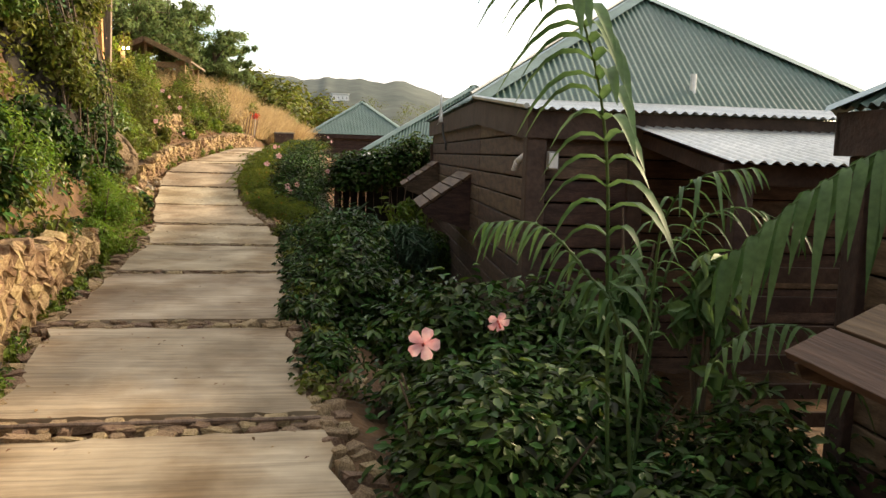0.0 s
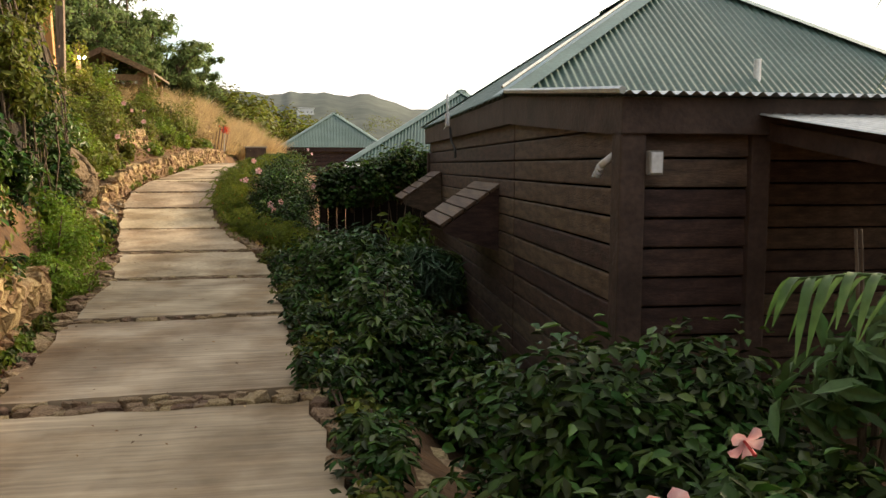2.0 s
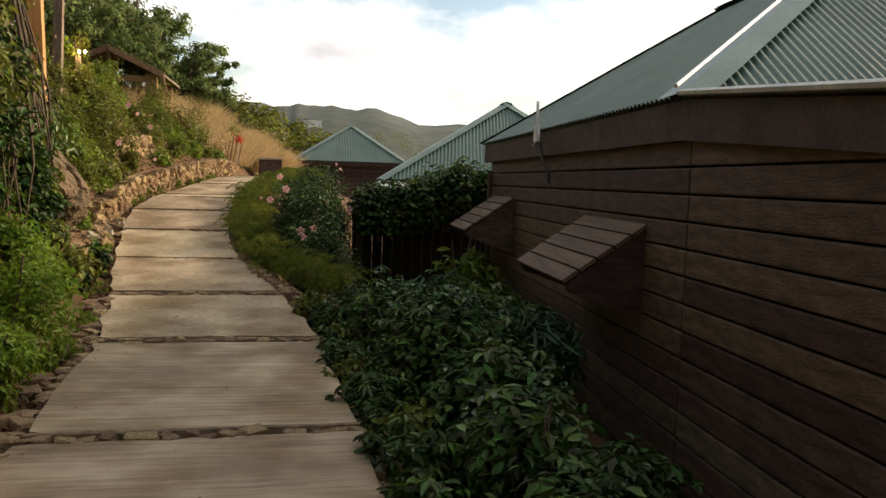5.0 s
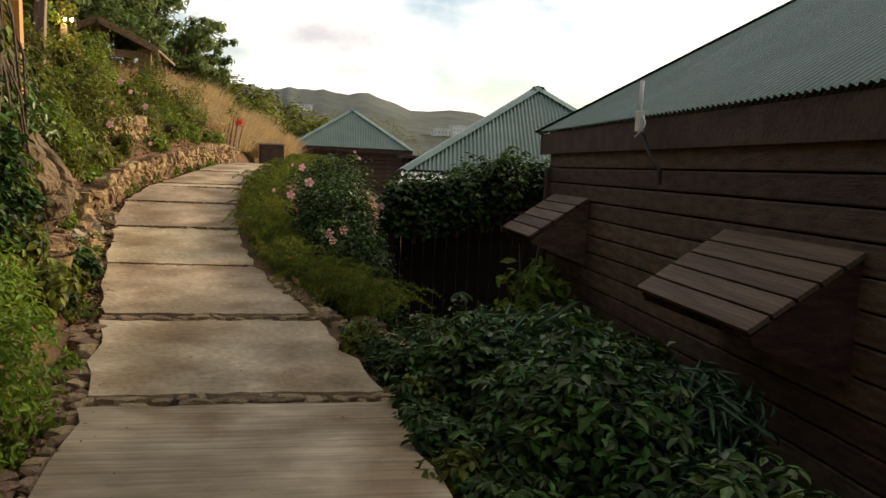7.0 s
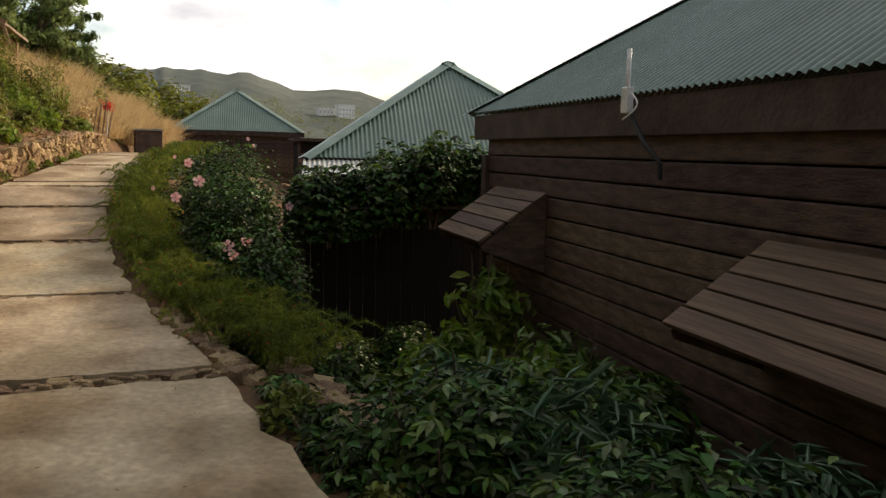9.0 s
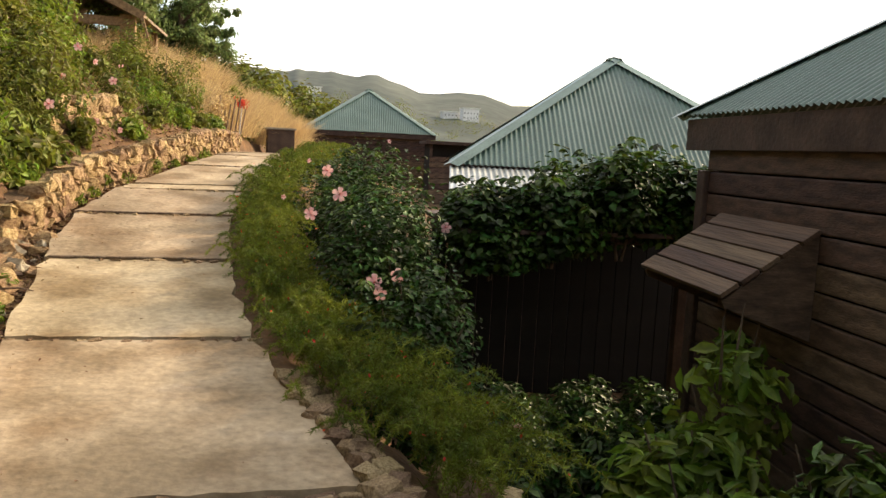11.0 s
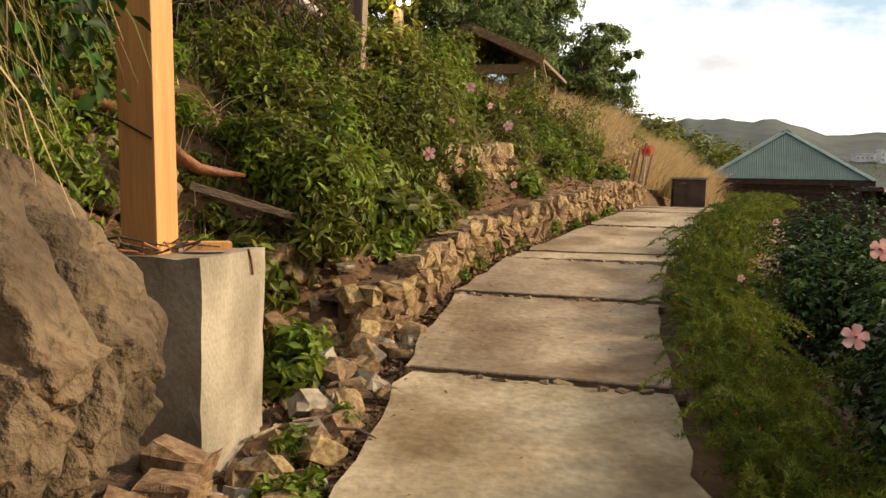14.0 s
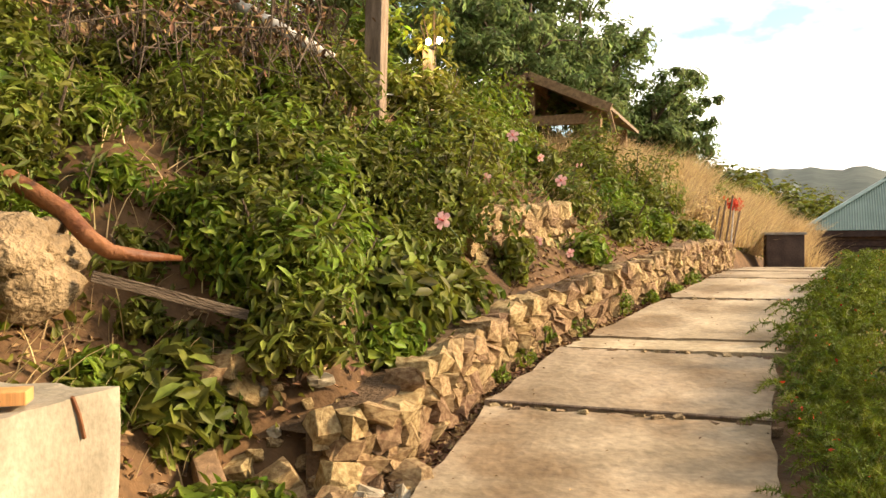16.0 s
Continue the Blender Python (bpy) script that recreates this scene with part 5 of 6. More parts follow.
for k, (x, y, r, h) in enumerate(((-2.3, 17.2, 0.22, 0.3), (-2.3, 18.0, 0.3, 0.45), (-2.15, 15.5, 0.25, 0.45), (-2.4, 15.7, 0.25, 0.35), (-2.75, 15.3, 0.25, 0.3), (-2.2, 19.3, 0.25, 0.4), (-1.9, 20.6, 0.3, 0.4), (-1.75, 22.0, 0.3, 0.5), (-1.55, 23.2, 0.3, 0.45), (-1.4, 24.8, 0.3, 0.5), (-1.3, 26.3, 0.3, 0.5), (-2.6, 21.4, 0.4, 0.6), (-2.0, 23.6, 0.4, 0.6))):
    shrub(x, y, gz(x, y) - 0.06, r, r, h, 520, 0.10, 0.46, L_HILL if k % 2 else L_BRIGHT, "leafy plant on the terrace behind the wall", "terrace_plant", "plant", 1600 + k, "plants on the terrace", 8, stems=3, droop=0.6)
for k in range(24):
    rng = np.random.default_rng(1800 + k)
    y = rng.uniform(14.6, 19.5)
    x = rng.uniform(-6.4, -3.95)
    s = rng.uniform(0.34, 0.55)
    shrub(x, y, gz(x, y) - 0.08, s, s, s * 1.3, 950, rng.uniform(0.07, 0.1), 0.3, L_BRIGHT if k % 2 else L_HILL, "narrow-leaved yellow-green shrub on the bank", "bank_shrub", "shrub", 1800 + k, "shrubs on the bank", 9, stems=3)
for k in range(22):
    rng = np.random.default_rng(1900 + k)
    y = rng.uniform(14.95, 16.3)
    x = rng.uniform(-3.3, -2.05) - (0.25 if k % 2 else 0.0)
    shrub(x, y, gz(x, y) - 0.04, 0.2, 0.2, rng.uniform(0.12, 0.26), 230, 0.085, 0.48, L_HILL if k % 3 else L_BRIGHT, "small leafy plant on the bare bank", "low_plant", "plant", 1900 + k, "plants on the bare bank", 6, stems=2)
for k, (x, y, s, h) in enumerate(((-3.75, 16.1, 0.28, 0.4), (-4.1, 16.3, 0.34, 0.5), (-3.6, 16.5, 0.26, 0.35), (-3.95, 15.8, 0.24, 0.35), (-4.4, 16.0, 0.34, 0.5), (-3.3, 16.35, 0.2, 0.28), (-4.6, 16.6, 0.38, 0.55), (-3.1, 16.2, 0.18, 0.22), (-2.95, 15.75, 0.16, 0.2))):
    shrub(x, y, gz(x, y) - 0.05, s, s, h, 420, 0.09, 0.3, L_HILL if k % 2 else L_BRIGHT, "narrow-leaved plant among bare roots and rock", "bank_plant", "plant", 2850 + k, "leafy cover of the bank", 8, stems=3, droop=0.6, inner=0.3)
for k in range(22):
    rg = np.random.default_rng(2900 + k)
    y = 1.3 + 0.3 * k
    x = float(edge_l(y)) - rg.uniform(0.34, 0.62)
    shrub(x, y, float(height_p(y)) + rg.uniform(0.18, 0.34), 0.24, 0.28, rg.uniform(0.22, 0.42), 330, 0.065, 0.5, (L_HEDGE, L_HILL, L_YOUNG)[k % 3], "green plant hanging over the low stone wall", "wall_plant", "plant", 2900 + k, "plants on the low wall", 7, stems=3, droop=1.0, inner=0.2)
for k in range(26):
    rg = np.random.default_rng(2950 + k)
    y = 1.0 + 0.27 * k
    x = float(edge_l(y)) - rg.uniform(0.16, 0.27)
    shrub(x, y, float(height_p(y)) - 0.05, 0.12, 0.18, rg.uniform(0.1, 0.2), 190, 0.05, 0.45, L_YOUNG if k % 2 else L_HILL, "small weed at the foot of the wall", "weed", "weed", 2950 + k, "weeds along the path", 5, stems=2)
# vines hanging over the rock face
for k, (x, y, z, rx, ry, rz) in enumerate(((-1.9, 8.6, 1.2, 0.6, 0.8, 0.9), (-1.85, 10.6, 1.75, 0.5, 0.8, 0.9), (-2.2, 9.5, 2.0, 0.7, 1.0, 1.1), (-1.9, 12.4, 1.35, 0.5, 0.6, 0.5), (-2.3, 12.0, 2.1, 0.7, 1.0, 1.2), (-2.4, 13.6, 1.6, 0.5, 0.6, 1.2), (-1.6, 7.0, 0.5, 0.5, 0.7, 1.2), (-1.9, 6.0, 0.5, 0.7, 0.8, 1.6), (-2.1, 7.6, 1.4, 0.7, 0.9, 1.5), (-1.95, 9.5, 2.1, 0.55, 0.7, 1.7), (-2.1, 10.4, 2.7, 0.6, 0.7, 1.6), (-1.95, 8.7, 2.4, 0.6, 0.7, 1.5), (-1.75, 12.05, 0.85, 0.4, 0.4, 0.75), (-1.7, 11.4, 0.5, 0.4, 0.5, 0.9), (-1.35, 10.6, 0.05, 0.3, 0.4, 0.5), (-1.5, 8.7, 0.75, 0.32, 0.5, 1.0), (-1.45, 9.7, 1.5, 0.36, 0.45, 1.3), (-1.5, 10.5, 1.2, 0.35, 0.5, 1.5), (-1.6, 10.9, 2.4, 0.4, 0.5, 1.2))):
    shrub(x, y, z, rx, ry, rz, 2200, 0.075, 0.55, (L_HILL, L_HEDGE, L_HILL, L_YOUNG)[k % 4], "vine hanging over the rock face", "rock_vine", "vine", 600 + k, "vines over the rock", 11, stems=4, droop=1.0)
vs = thing("dead_vine", pose(-1.3, 10.3, 0.0), "tangle of bare brown vine stems on the rock", "vine")
rg = np.random.default_rng(88)
for k in range(26):
    x, y = rg.normal(-0.12, 0.1), rg.normal(0, 0.38)
    tube_pts = [(x - 0.25, y + rg.normal() * 0.1, rg.uniform(2.6, 3.6)), (x, y, rg.uniform(1.7, 2.2)), (x + rg.normal() * 0.06, y + rg.normal() * 0.1, 1.2), (x - 0.05 + rg.normal() * 0.06, y + rg.normal() * 0.12, rg.uniform(0.15, 0.8))]
    part("stem", tube(tube_pts, [0.006, 0.012 + 0.012 * rg.random(), 0.01, 0.004], 5), M_BARK, vs)

vs = thing("dead_vine", pose(-1.72, 12.0, 0.0), "mass of dead brown vine stems hanging beside the boulder", "vine")
for k in range(60):
    x, y = rg.normal(-0.1, 0.13), rg.normal(0, 0.22)
    top = rg.uniform(2.0, 3.4)
    part("stem", tube([(x - 0.3, y + rg.normal() * 0.1, top), (x - 0.05, y + rg.normal() * 0.08, top * 0.72), (x + rg.normal() * 0.08, y + rg.normal() * 0.12, top * 0.45), (x + rg.normal() * 0.1, y + rg.normal() * 0.15, rg.uniform(0.5, 0.95))], [0.005, 0.008 + 0.012 * rg.random(), 0.008, 0.003], 5), M_BARK, vs)
for k, (x, y, z, rx, ry, rz) in enumerate(((-1.78, 11.9, 0.95, 0.30, 0.25, 0.85), (-1.95, 11.8, 1.6, 0.35, 0.35, 1.2), (-1.9, 12.25, 1.35, 0.32, 0.3, 0.5), (-1.55, 12.05, 0.62, 0.18, 0.16, 0.4), (-1.45, 11.6, 0.35, 0.25, 0.35, 0.42), (-1.25, 12.3, 0.05, 0.16, 0.3, 0.3), (-1.35, 12.9, 0.1, 0.16, 0.3, 0.3), (-1.15, 11.2, 0.1, 0.25, 0.4, 0.42))):
    shrub(x, y, z, rx, ry, rz, 750, 0.085, 0.62, L_HILL if k % 3 else L_HEDGE, "ivy hanging beside the boulder", "ivy", "ivy", 640 + k, "ivy beside the boulder", 9, stems=4, droop=1.2, inner=0.2)
for k in range(26):
    rg = np.random.default_rng(2700 + k)
    y = 6.6 + 0.22 * k
    x = float(edge_l(y)) - rg.uniform(0.78, 1.0)
    shrub(x, y, float(height_p(y)) + rg.uniform(0.15, 1.2), 0.3, 0.34, rg.uniform(0.6, 1.1), 520, 0.085, 0.6, (L_HILL, L_HEDGE, L_HEDGE, L_YOUNG)[k % 4], "ivy hanging over the rock face", "ivy", "ivy", 2700 + k, "ivy over the rock", 8, stems=3, droop=1.2, inner=0.2)
for k, (x, y, z, rx, ry, rz) in enumerate(((-1.72, 12.38, 0.55, 0.2, 0.16, 0.7), (-1.9, 12.3, 0.75, 0.25, 0.2, 0.8), (-1.5, 12.45, 0.12, 0.2, 0.2, 0.35), (-1.3, 11.75, 0.0, 0.22, 0.3, 0.4))):
    shrub(x, y, z, rx, ry, rz, 620, 0.075, 0.6, L_HEDGE if k % 2 else L_HILL, "dark ivy in front of the boulder", "ivy", "ivy", 2740 + k, "ivy beside the boulder", 8, stems=3, droop=1.2, inner=0.2)
for k, (x, y, z) in enumerate(((-3.45, 19.75, 2.5), (-3.6, 19.6, 3.3), (-3.3, 20.3, 3.25))):
    shrub(x, y, z, 0.28, 0.3, 0.75, 330, 0.09, 0.5, L_BRIGHT if k % 2 else L_HILL, "climbing plant round the weathered posts", "climber", "climber", 2760 + k, "climbers round the posts", 8, stems=4, droop=0.9, inner=0.2)
for q, (x0, y0) in enumerate(((-4.2, 18.2), (-4.7, 18.0), (-3.9, 18.6), (-5.2, 17.6), (-4.4, 19.2))):
    rg = np.random.default_rng(2780 + q)
    tg = thing("dead_vine", pose(x0, y0, gz(x0, y0)), "tangle of dead brown vine on the bank", "vine", "dead vines on the bank")
    for k in range(22):
        a, b = rg.normal(size=2) * 0.26, rg.normal(size=2) * 0.34
        h = rg.uniform(0.25, 0.75)
        part("stem", tube([(a[0], a[1], 0.0), ((a[0] + b[0]) / 2 + rg.normal() * 0.08, (a[1] + b[1]) / 2, h), (b[0], b[1], h * rg.uniform(0.2, 0.9)), (b[0] * 1.3 + 0.1, b[1] * 1.2, h * rg.uniform(-0.3, 0.3))], [0.005, 0.009, 0.007, 0.003], 5), M_BARK, tg)
    p = rg.normal(size=(260, 3)) * np.array([0.3, 0.3, 0.18]) + np.array([0, 0, 0.35])
    put("dead_leaves", leaves("dead_leaves", p, rg.normal(size=(260, 3)), 0.07, 0.5, L_BROWN, rg, 0.6), tg, "shrivelled brown leaves", kind="stuff")
for k in range(70):
    rg = np.random.default_rng(2600 + k)
    y = rg.uniform(15.6, 20.6)
    x = rg.uniform(-5.6, -2.95) - 0.12 * (y - 15.6)
    if y < 16.6 and x > -3.75:
        continue
    s = rg.uniform(0.26, 0.42)
    shrub(x, y, gz(x, y) - 0.06, s, s, s * rg.uniform(0.8, 1.25), 620, rg.uniform(0.09, 0.13), 0.22, L_BRIGHT if k % 3 else L_HILL, "low bamboo-leaved plant covering the bank", "bank_plant", "plant", 2600 + k, "leafy cover of the bank", 9, stems=3, droop=0.5, inner=0.3)

rng = np.random.default_rng(42)
# leaf litter in the path's left margin
n = 7500
y = rng.uniform(0, 27, n)
x = edge_l(y) - np.abs(rng.normal(0.10, 0.11, n)) + 0.03
p = np.stack([x, y, np.maximum(ground_z(x, y), height_p(y) - 0.05) + 0.012], 1)
nn = rng.normal(size=(n, 3)) * 0.35 + np.array([0, 0, 1])
tagged(new("leaf_litter", leaves("leaf_litter", p, nn, 0.05, 0.5, L_BROWN, rng)), "dead brown leaves along the path", "leaf litter", kind="stuff")
n = 260
y = rng.uniform(3, 24, n)
x = edge_l(y) + rng.random(n) ** 2.5 * (edge_r(y) - edge_l(y))
p = np.stack([x, y, height_p(y) + 0.018], 1)
tagged(new("fallen_leaves", leaves("fallen_leaves", p, rng.normal(size=(n, 3)) * 0.2 + np.array([0, 0, 1]), 0.022, 0.6, L_BROWN, rng)), "scattered small dead leaves on the path", "leaves", kind="stuff")
n = 9000
y = rng.uniform(13.4, 27, n)
x = edge_l(y) - rng.uniform(0.05, 1.8, n)
p = np.stack([x, y, ground_z(x, y) + 0.015], 1)
tagged(new("bank_litter", leaves("bank_litter", p, rng.normal(size=(n, 3)) * 0.4 + np.array([0.3, 0, 1]), 0.055, 0.5, L_BROWN, rng)), "dead leaves and twigs on the bank", "leaf litter", kind="stuff")
# creeping cover and dry stalks of the whole bank
n = 32000
y = rng.uniform(2, 34, n)
d = rng.uniform(0.25, 7.0, n)
x = edge_l(y) - 0.3 - d
m = ~((y > 12) & (y < 16.2) & (d < 0.75))
p = np.stack([x, y, ground_z(x, y) + rng.uniform(0.0, 0.12, n)], 1)[m]
o = rng.normal(size=(len(p), 3)) * 0.6 + np.array([0.7, -0.1, 0.6])
tagged(new("creeping_cover", leaves("creeping_cover", p, o, 0.085, 0.42, L_HILL, rng, 0.5)), "creeping green cover of the bank", "ground cover", kind="stuff")
n = 9000
y = rng.uniform(13, 30, n)
d = rng.uniform(0.6, 6.0, n)
x = edge_l(y) - 0.3 - d
root = np.stack([x, y, ground_z(x, y)], 1)
tip = root + np.stack([rng.normal(0.1, 0.1, n), rng.normal(0, 0.1, n), rng.uniform(0.06, 0.28, n)], 1)
tagged(new("dry_stalks", blades("dry_stalks", root, tip, 0.008, L_DRY, rng, 0.1)), "dry stalks among the shrubs", "dry grass", kind="stuff")
# golden dry grass at the end of the bank
for k in range(64):
    rg = np.random.default_rng(2000 + k)
    y = rg.uniform(26.0, 38.0)
    d = rg.uniform(0.25, 3.6)
    x = float(edge_l(y)) - 0.3 - d
    t = thing("dry_grass_tuft", pose(x, y, gz(x, y) - 0.05), "tall tuft of golden dry grass", "grass", "dry grass on the bank")
    n = 520
    root = np.stack([rg.normal(0, 0.2, n), rg.normal(0, 0.2, n), np.zeros(n)], 1)
    tip = root * 1.6 + np.stack([rg.normal(0.05, 0.22, n), rg.normal(0, 0.22, n), rg.uniform(0.3, 0.85, n)], 1)
    put("grass", blades("grass", root, tip, 0.014, L_DRY, rg, 0.08), t)


for k, (x, y, z) in enumerate(((-2.3, 13.5, 1.72), (-2.2, 13.0, 1.62), (-2.55, 13.8, 2.0), (-2.35, 13.25, 1.45), (-2.5, 13.4, 1.85), (-2.15, 12.7, 1.5))):
    rg = np.random.default_rng(2400 + k)
    t = thing("hanging_grass", pose(x, y, z), "long grass hanging over the boulder", "grass", "hanging grass")
    n = 560
    root = np.stack([rg.normal(-0.1, 0.15, n), rg.normal(0, 0.18, n), rg.uniform(0.1, 0.45, n)], 1)
    tip = root + np.stack([rg.uniform(0.05, 0.34, n), rg.normal(-0.05, 0.15, n), rg.uniform(-0.55, -0.05, n)], 1)
    half = n // 2
    put("dry_blades", blades("dry_blades", root[:half], tip[:half], 0.010, L_DRY, rg, 0.25), t, "straw-coloured blades", kind="stuff")
    put("green_blades", blades("green_blades", root[half:], tip[half:], 0.010, L_FEATHER, rg, 0.25), t, "green blades", kind="stuff")


# ---- trees ----
def tree(x, y, z, h, r, seed, n=9000, leaf=L_TREE, size=0.14, label="leafy dark green tree above the bank"):
    rg = np.random.default_rng(seed)
    t = thing("tree", pose(x, y, z), label, "tree", "trees above the bank")
    bm = bmesh.new()
    top = Vector((rg.normal() * 0.25, rg.normal() * 0.25, h * 0.62))
    tube([(0, 0, -0.3), tuple(top * 0.5 + Vector((0.08, 0, 0))), tuple(top), (top.x * 1.2, top.y * 1.2, h * 0.85)], [0.13 + 0.015 * h, 0.10 + 0.01 * h, 0.07, 0.02], 8, bm)
    part("trunk", bm, M_BARK, t, smooth=True)
    P, O = [], []
    for k in range(18):
        a = k * 2.4 + rg.normal() * 0.3
        f = rg.uniform(0.35, 0.95)
        st = top * rg.uniform(0.3, 0.95)
        e = Vector((math.cos(a) * r * f, math.sin(a) * r * f, h * rg.uniform(0.20, 0.95)))
        mid = st.lerp(e, 0.5) + Vector((0, 0, 0.15))
        bm = tube([tuple(st), tuple(mid), tuple(e)], [0.05, 0.03, 0.008], 5)
        part("limb", bm, M_BARK, t)
        for j in range(8):
            c = np.array(mid.lerp(e, rg.uniform(0.1, 1.05))) + rg.normal(size=3) * 0.22 * r * np.array([1, 1, 0.7])
            m = n // 125
            dd = rg.normal(size=(m, 3))
            dd /= np.linalg.norm(dd, axis=1, keepdims=True)
            P.append(c + dd * (rg.uniform(0.15, 1.0, m) * r * rg.uniform(0.13, 0.24))[:, None] * np.array([1, 1, 0.72]))
            O.append(dd + np.array([0, 0, 0.6]))
    put("crown", leaves("crown", np.concatenate(P), np.concatenate(O), size, 0.5, leaf, rg, 0.5), t)
    return t


# Last two are unseen, added to cut sky light on the cabin walls.
for k, (x, y, h, r) in enumerate(((-3.0, 33.5, 2.5, 1.5), (-4.4, 31.6, 3.8, 1.9), (-5.4, 32.0, 5.2, 2.3), (-6.8, 30.5, 5.6, 2.5), (-3.0, 36.0, 3.4, 1.5), (-7.5, 27.0, 5.0, 2.4), (-6.6, 23.5, 4.0, 2.0), (-7.6, 20.0, 4.4, 2.2), (-6.8, 16.5, 3.6, 1.9), (-5.6, 13.0, 3.4, 1.8), (-4.6, 9.8, 3.4, 1.8), (-5.0, 28.5, 3.6, 1.8), (-4.4, 6.4, 3.6, 1.9), (-4.3, 3.0, 3.4, 1.8))):
    tree(x, y, gz(x, y), h, r, 3000 + k)
# distant woods below the hills
rg = np.random.default_rng(5)
P, O = [], []
for k in range(170):
    y = rg.uniform(75, 210)
    x = rg.uniform(-0.03 * y - 4, 0.55 * y)
    zz = gz(x, y)
    hh = rg.uniform(3, 6.5) + (max(0, 6 - x) * 0.5 if x < 6 else 0)
    rr0 = rg.uniform(2.0, 4.0)
    m = 150
    dd = rg.normal(size=(m, 3))
    dd /= np.linalg.norm(dd, axis=1, keepdims=True)
    P.append(np.array([x, y, zz + hh * 0.5]) + dd * np.array([rr0, rr0, hh * 0.6]) * rg.uniform(0.6, 1.05, (m, 1)))
    O.append(dd + np.array([0, 0, 0.5]))
for k in range(420):
    y = rg.uniform(120, 430)
    x = rg.uniform(0.02 * y, 0.62 * y)
    hh, rr0, m = rg.uniform(3, 7), rg.uniform(2.5, 6.0), 70
    dd = rg.normal(size=(m, 3))
    dd /= np.linalg.norm(dd, axis=1, keepdims=True)
    P.append(np.array([x, y, gz(x, y) + hh * 0.4]) + dd * np.array([rr0, rr0, hh * 0.6]) * rg.uniform(0.6, 1.05, (m, 1)))
    O.append(dd + np.array([0, 0, 0.5]))
for k in range(34):
    y = rg.uniform(72, 100)
    x = rg.uniform(-6, 7.5)
    hh = 5.6 + 0.02 * y - 0.33 * x + rg.normal() * 0.5
    m = 220
    dd = rg.normal(size=(m, 3))
    dd /= np.linalg.norm(dd, axis=1, keepdims=True)
    P.append(np.array([x, y, hh - 3.2]) + dd * np.array([1.7, 1.7, 3.2]) * rg.uniform(0.6, 1.05, (m, 1)))
    O.append(dd + np.array([0, 0, 0.5]))
tagged(new("far_woods", leaves("far_woods", np.concatenate(P), np.concatenate(O), 0.55, 0.7, L_HILL, rg)), "distant scrubby woods in the valley", "woods", kind="stuff")


def house(x, y, z, w, d, h, rz=0):
    c = thing("house", pose(x, y, z, 0, 0, rz), "distant white rendered house among trees", "house", "houses on the far slope")
    part("wall", box(w, d, h + 8, 0.05), M_HOUSEW, c, m=pose(0, 0, h / 2 - 4))
    part("roof", box(w + 0.8, d + 0.8, 0.35, 0.1), M_HOUSEW, c, "pale flat roof", pose(0, 0, h + 0.18))
    k = int(w / 1.8)
    for i in range(k):
        for fl in range(2 if h > 4 else 1):
            part("window", box(0.55, 0.1, 0.8, 0.02), M_GREY, c, m=pose(-w / 2 + (i + 0.5) * w / k, -d / 2 - 0.03, 1.4 + 2.5 * fl))


house(84.3, 431.0, 19.5, 10.3, 5.7, 3.0, 8)
house(93.2, 425.1, 18.3, 9.1, 5.7, 6.2, 8)
house(9.7, 433.4, 28.1, 8.9, 5.6, 3.3, 8)
house(13.0, 383.8, 16.2, 8.9, 4.9, 2.6, 8)

# ---- end of the path ----
sh = thing("store_box", pose(0.02, 30.6, 0.85, 0, 0, 6), "dark grey boarded store box beyond the path", "box")
part("body", box(0.7, 0.6, 0.86, 0.01), M_TRIMW, sh, m=pose(0, 0, 0.43))
part("lid", box(0.78, 0.68, 0.05, 0.008), M_GREY, sh, "grey lid", pose(0, 0, 0.885))
pl = thing("red_topped_pole", pose(-0.87, 28.3, 1.0), "pale pole topped with red blossom", "pole")
part("shaft", tube([(-0.10, 0, -0.1), (-0.02, 0, 0.6), (0.03, 0, 1.25)], 0.016, 6), M_PIPE, pl)
rg = np.random.default_rng(9)
dd = rg.normal(size=(160, 3))
put("blossom", leaves("blossom", dd * np.array([0.06, 0.06, 0.06]) + np.array([0.03, 0, 1.24]), dd, 0.07, 0.5, M_RED, rg), pl, "red blossom")
bf = thing("stake_fence", pose(-1.25, 27.75, 1.15), "leaning bamboo stakes in dry grass", "fence")
for k in range(9):
    part("stake", tube([(0.11 * k - 0.55, 0.06 * (k % 3), -0.1), (0.11 * k - 0.36, 0.06 * (k % 3), 0.95 + 0.09 * (k % 4))], 0.017, 6), M_OLDWOOD, bf)
pot = thing("flower_pot", pose(-1.62, 23.9, 1.53), "terracotta pot on the stone wall", "pot")
part("body", tube([(0, 0, 0), (0, 0, 0.16)], [0.09, 0.13], 14), M_TERRA, pot, smooth=True)
part("rim", tube([(0, 0, 0.16), (0, 0, 0.2)], [0.145, 0.145], 14), M_TERRA, pot)

# stone steps going down on the outer side
for nm, sx, sy, sz, lab in (("steps_1", 1.15, 12.15, -0.22, "rough stone steps down to the cabins"), ("steps_2", 1.68, 5.1, -0.40, "rough stone steps beside the hedge")):
    stp = tagged(new(nm), lab, "steps", kind="structure")
    for k in range(3):
        for i in range(5):
            q = ST[(k * 5 + i) % 10]
            put("step_stone", q, stp, m=Matrix.LocRotScale((sx + 0.26 * k, sy - 0.45 + 0.22 * i, sz - 0.16 * k), Euler((0, 0, 0.3 * i)), (0.26, 0.22, 0.14)))


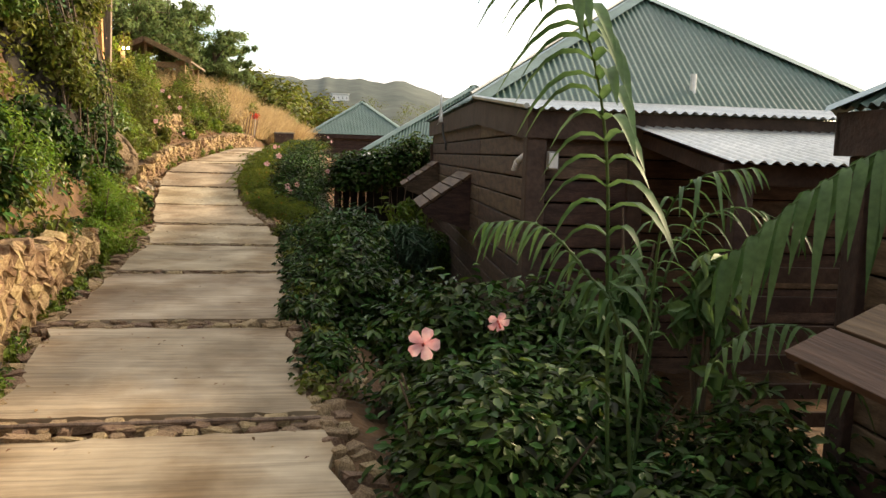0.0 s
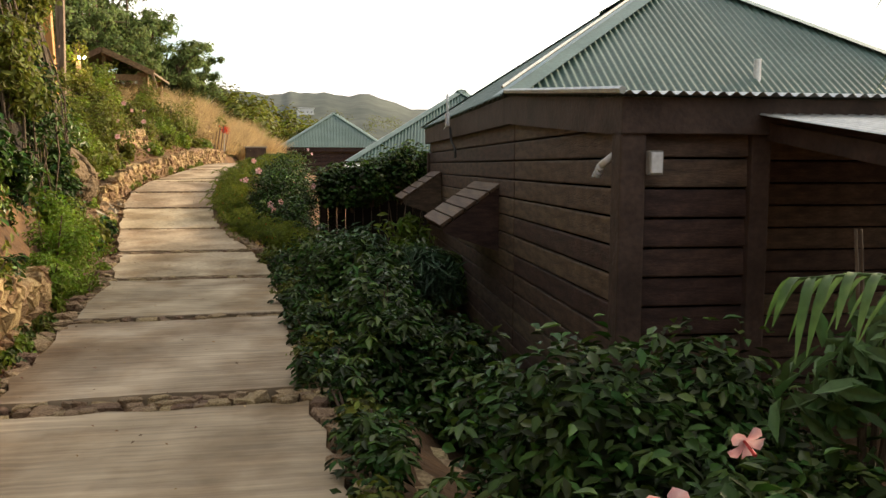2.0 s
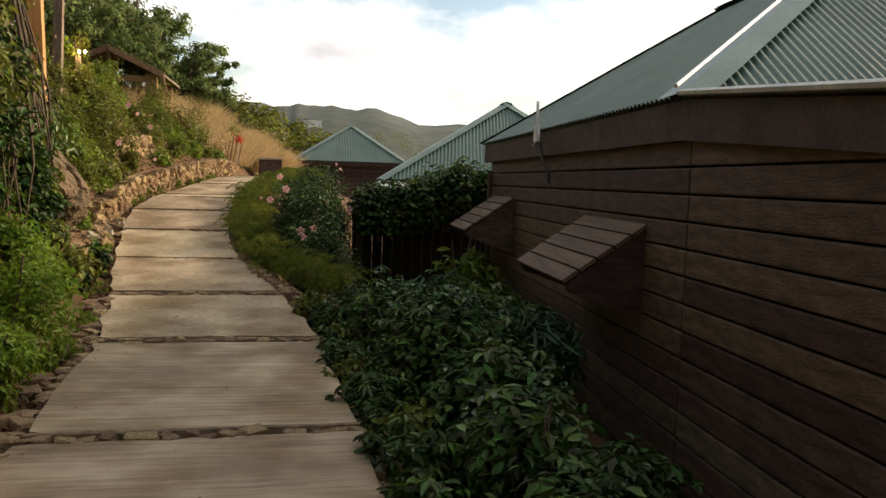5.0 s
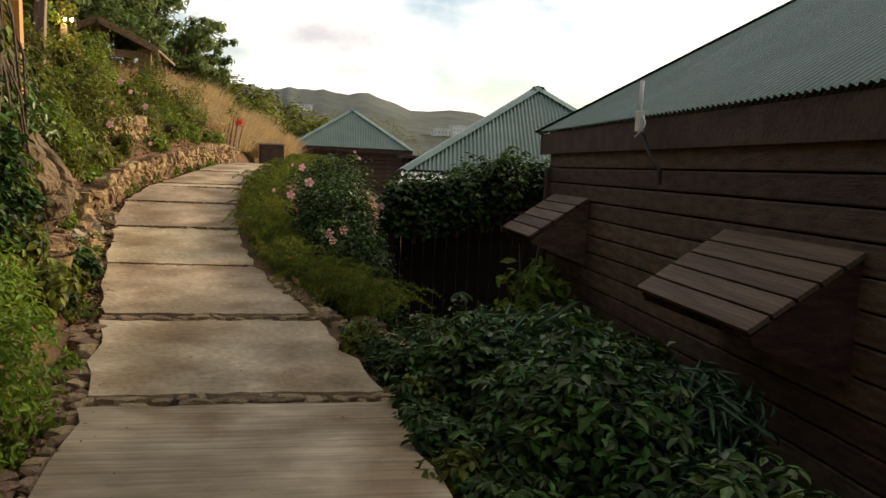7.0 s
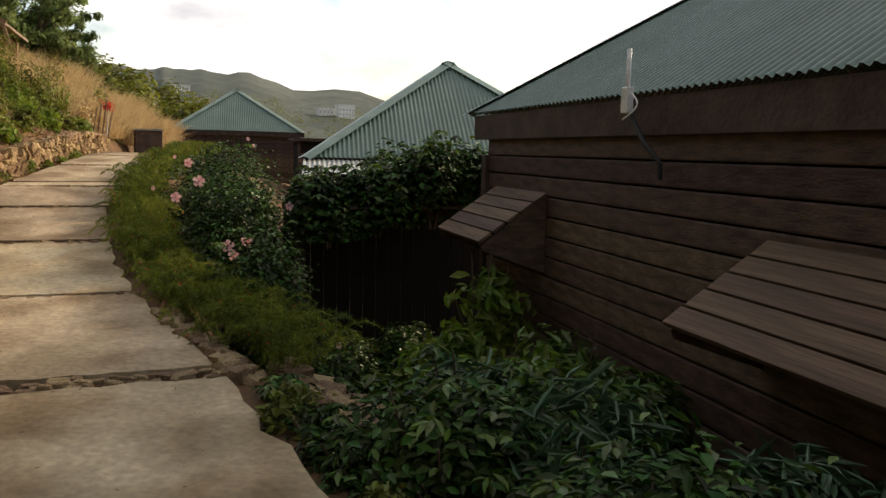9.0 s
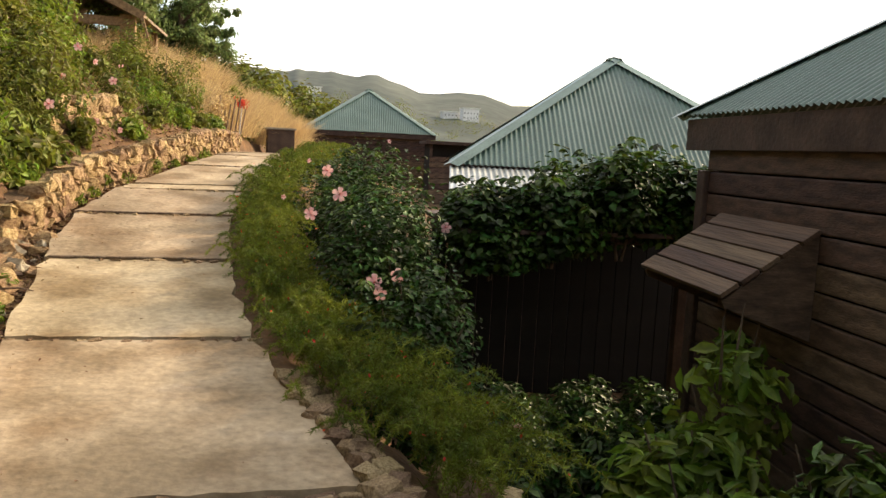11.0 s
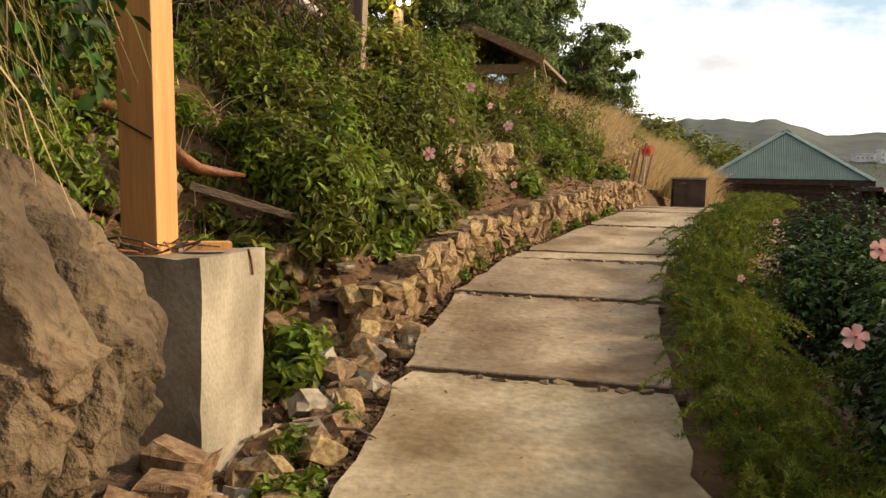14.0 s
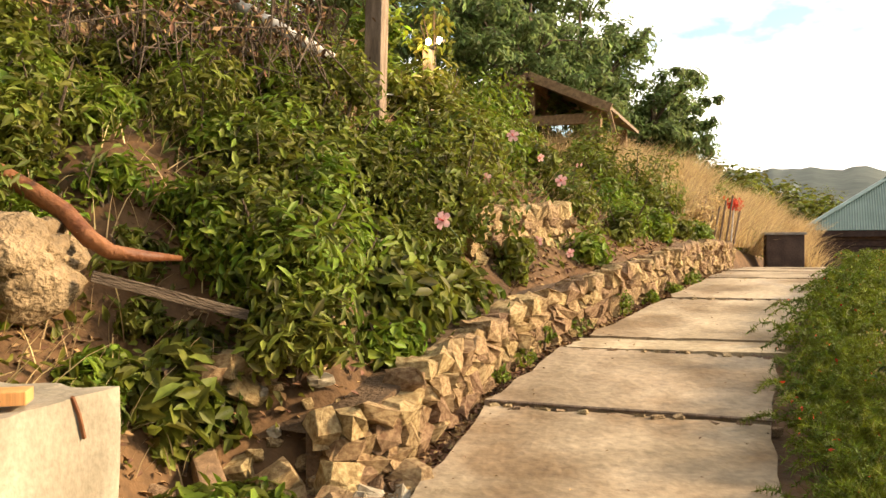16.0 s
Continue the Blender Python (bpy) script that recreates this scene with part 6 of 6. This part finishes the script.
# ---- palm ----
def frond(parent, pts, n, length, wide, seed, droop=0.5, stiff=1.0):
    """An arching midrib with pairs of pointed, folded leaflets."""
    rg = random.Random(seed)
    P = [Vector(p) for p in pts]

    def at(u):
        u = u * (len(P) - 1)
        i = min(int(u), len(P) - 2)
        f = u - i
        p0, p1, p2, p3 = P[max(i - 1, 0)], P[i], P[i + 1], P[min(i + 2, len(P) - 1)]
        return 0.5 * ((2 * p1) + (p2 - p0) * f + (2 * p0 - 5 * p1 + 4 * p2 - p3) * f * f + (3 * p1 - p0 - 3 * p2 + p3) * f ** 3)

    fr = part("frond", tube([tuple(at(k / 14)) for k in range(15)], [0.0095 - 0.0005 * k for k in range(15)], 6), L_PALM, parent, smooth=True)
    for k in range(n):
        u = 0.22 + 0.78 * k / (n - 1)
        c, d = at(u), (at(min(u + 0.02, 1)) - at(u - 0.02)).normalized()
        sd = d.cross(Vector((0, 0, 1)))
        sd = sd.normalized() if sd.length > 0.1 else Vector((1, 0, 0))
        for s in (-1, 1):
            ln = length * (0.55 + 0.65 * math.sin(min(u * 1.05, 1) * math.pi * 0.92)) * rg.uniform(0.7, 1.15)
            out = (sd * s + d * 0.75 * stiff + Vector((rg.gauss(0, 0.16), rg.gauss(0, 0.16), rg.gauss(0, 0.14)))).normalized()
            vs, fs = [], []
            for j in range(6):
                f = j / 5
                q = c + out * (ln * f) + Vector((0, 0, -droop * ln * f * f + 0.10 * ln * f))
                w = wide * (math.sin(min(f * 0.9 + 0.12, 1) * math.pi) ** 0.7) * 0.5 + 0.0008
                a = out.cross(Vector((0, 0, 1))).normalized() * w
                h = Vector((0, 0, w * 0.5))
                vs += [q - a + h, q, q + a + h]
                if j:
                    b = 3 * j
                    fs += [(b - 3, b - 2, b + 1, b), (b - 2, b - 1, b + 2, b + 1)]
            put("leaflet", mesh_of("leaflet", vs, fs, L_PALM, True), fr)
    return fr


palm = thing("palm", pose(0, 0, 0), "areca palm with arching green fronds in the hedge", "palm")
frond(palm, [(2.70, 2.738, -0.65), (2.60, 2.651, 0.49), (2.52, 2.563, 1.20), (2.33, 2.388, 1.62), (2.02, 2.126, 1.76)], 24, 0.26, 0.056, 1, 1.15, 1.15)
frond(palm, [(2.717, 2.503, -0.65), (2.616, 2.518, 0.442), (2.491, 2.581, 0.699), (2.327, 2.659, 0.871), (2.148, 2.737, 0.871)], 18, 0.14, 0.018, 2, 1.3)
frond(palm, [(3.85, 2.3, 0.2), (3.88, 2.45, 1.05), (3.68, 2.55, 1.2), (3.4, 2.65, 1.03), (3.12, 2.75, 0.74)], 17, 0.16, 0.046, 3, 2.2)
frond(palm, [(2.854, 2.955, -0.65), (2.944, 3.045, 0.472), (2.962, 3.0, 0.877), (3.034, 2.865, 1.057), (3.169, 2.73, 1.102)], 14, 0.2, 0.017, 4, 1.0)
frond(palm, [(3.1, 3.1, -0.5), (3.2, 3.0, 0.2), (3.3, 2.8, 0.45), (3.35, 2.5, 0.5), (3.3, 2.2, 0.38)], 14, 0.12, 0.02, 6, 1.3)
frond(palm, [(3.0, 3.3, -0.5), (3.2, 3.5, 0.5), (3.4, 3.6, 0.8), (3.65, 3.6, 0.9), (3.9, 3.5, 0.8)], 14, 0.2, 0.018, 7, 1.0)
for k, (x, y, z, h) in enumerate(((3.1, 3.65, -0.1, 1.15), (3.35, 3.3, -0.1, 0.95))):
    shrub(x, y, z, 0.26, 0.26, h, 190, 0.15, 0.34, L_PALM, "tall leafy shoot beside the palm", "leafy_shoot", "plant", 1700 + k, "shoots by the palm", 9, stems=4, inner=0.2, droop=0.8)
# loose pink flowers of the near hedge
SPRIGS = ((1.92, 2.78, 0.40), (2.28, 3.1, 0.42), (0.62, 15.2, 1.16), (0.70, 15.0, 0.99), (0.49, 14.95, 0.84), (1.62, 15.4, 0.72), (0.90, 14.2, 0.46), (1.07, 14.25, 0.50), (0.95, 14.2, 0.38),
          (-2.28, 19.6, 2.41), (-2.28, 20.5, 2.32), (-2.3, 18.98, 2.0), (-1.93, 19.87, 2.04), (-1.82, 19.75, 1.42), (-2.15, 19.9, 1.52), (-1.97, 17.3, 1.62))
for k, (x, y, z) in enumerate(SPRIGS):
    hb = thing("hibiscus_sprig", pose(x, y, z), "hibiscus sprig with one large pink flower", "hibiscus", "sprigs in the hedge")
    put("flower", FLOWER, hb, "pink hibiscus flower", Vector((-0.15 + 0.25 * math.sin(k * 2.3), -0.9, -0.4 if k == 1 else 0.15)).to_track_quat("Z", "Y").to_matrix().to_4x4() @ Matrix.Rotation(1.3 * k, 4, "Z") @ Matrix.Scale((0.95, 0.75)[k] if k < 2 else (0.85, 0.75, 0.70)[k % 3] if k < 9 else (0.8, 0.62, 0.7)[k % 3], 4))
    part("stem", tube([(0, 0.01, 0), (0.02, 0.04, -0.04), (0.05, 0.09, -0.09)], [0.003, 0.0035, 0.004], 5), L_HEDGE, hb)
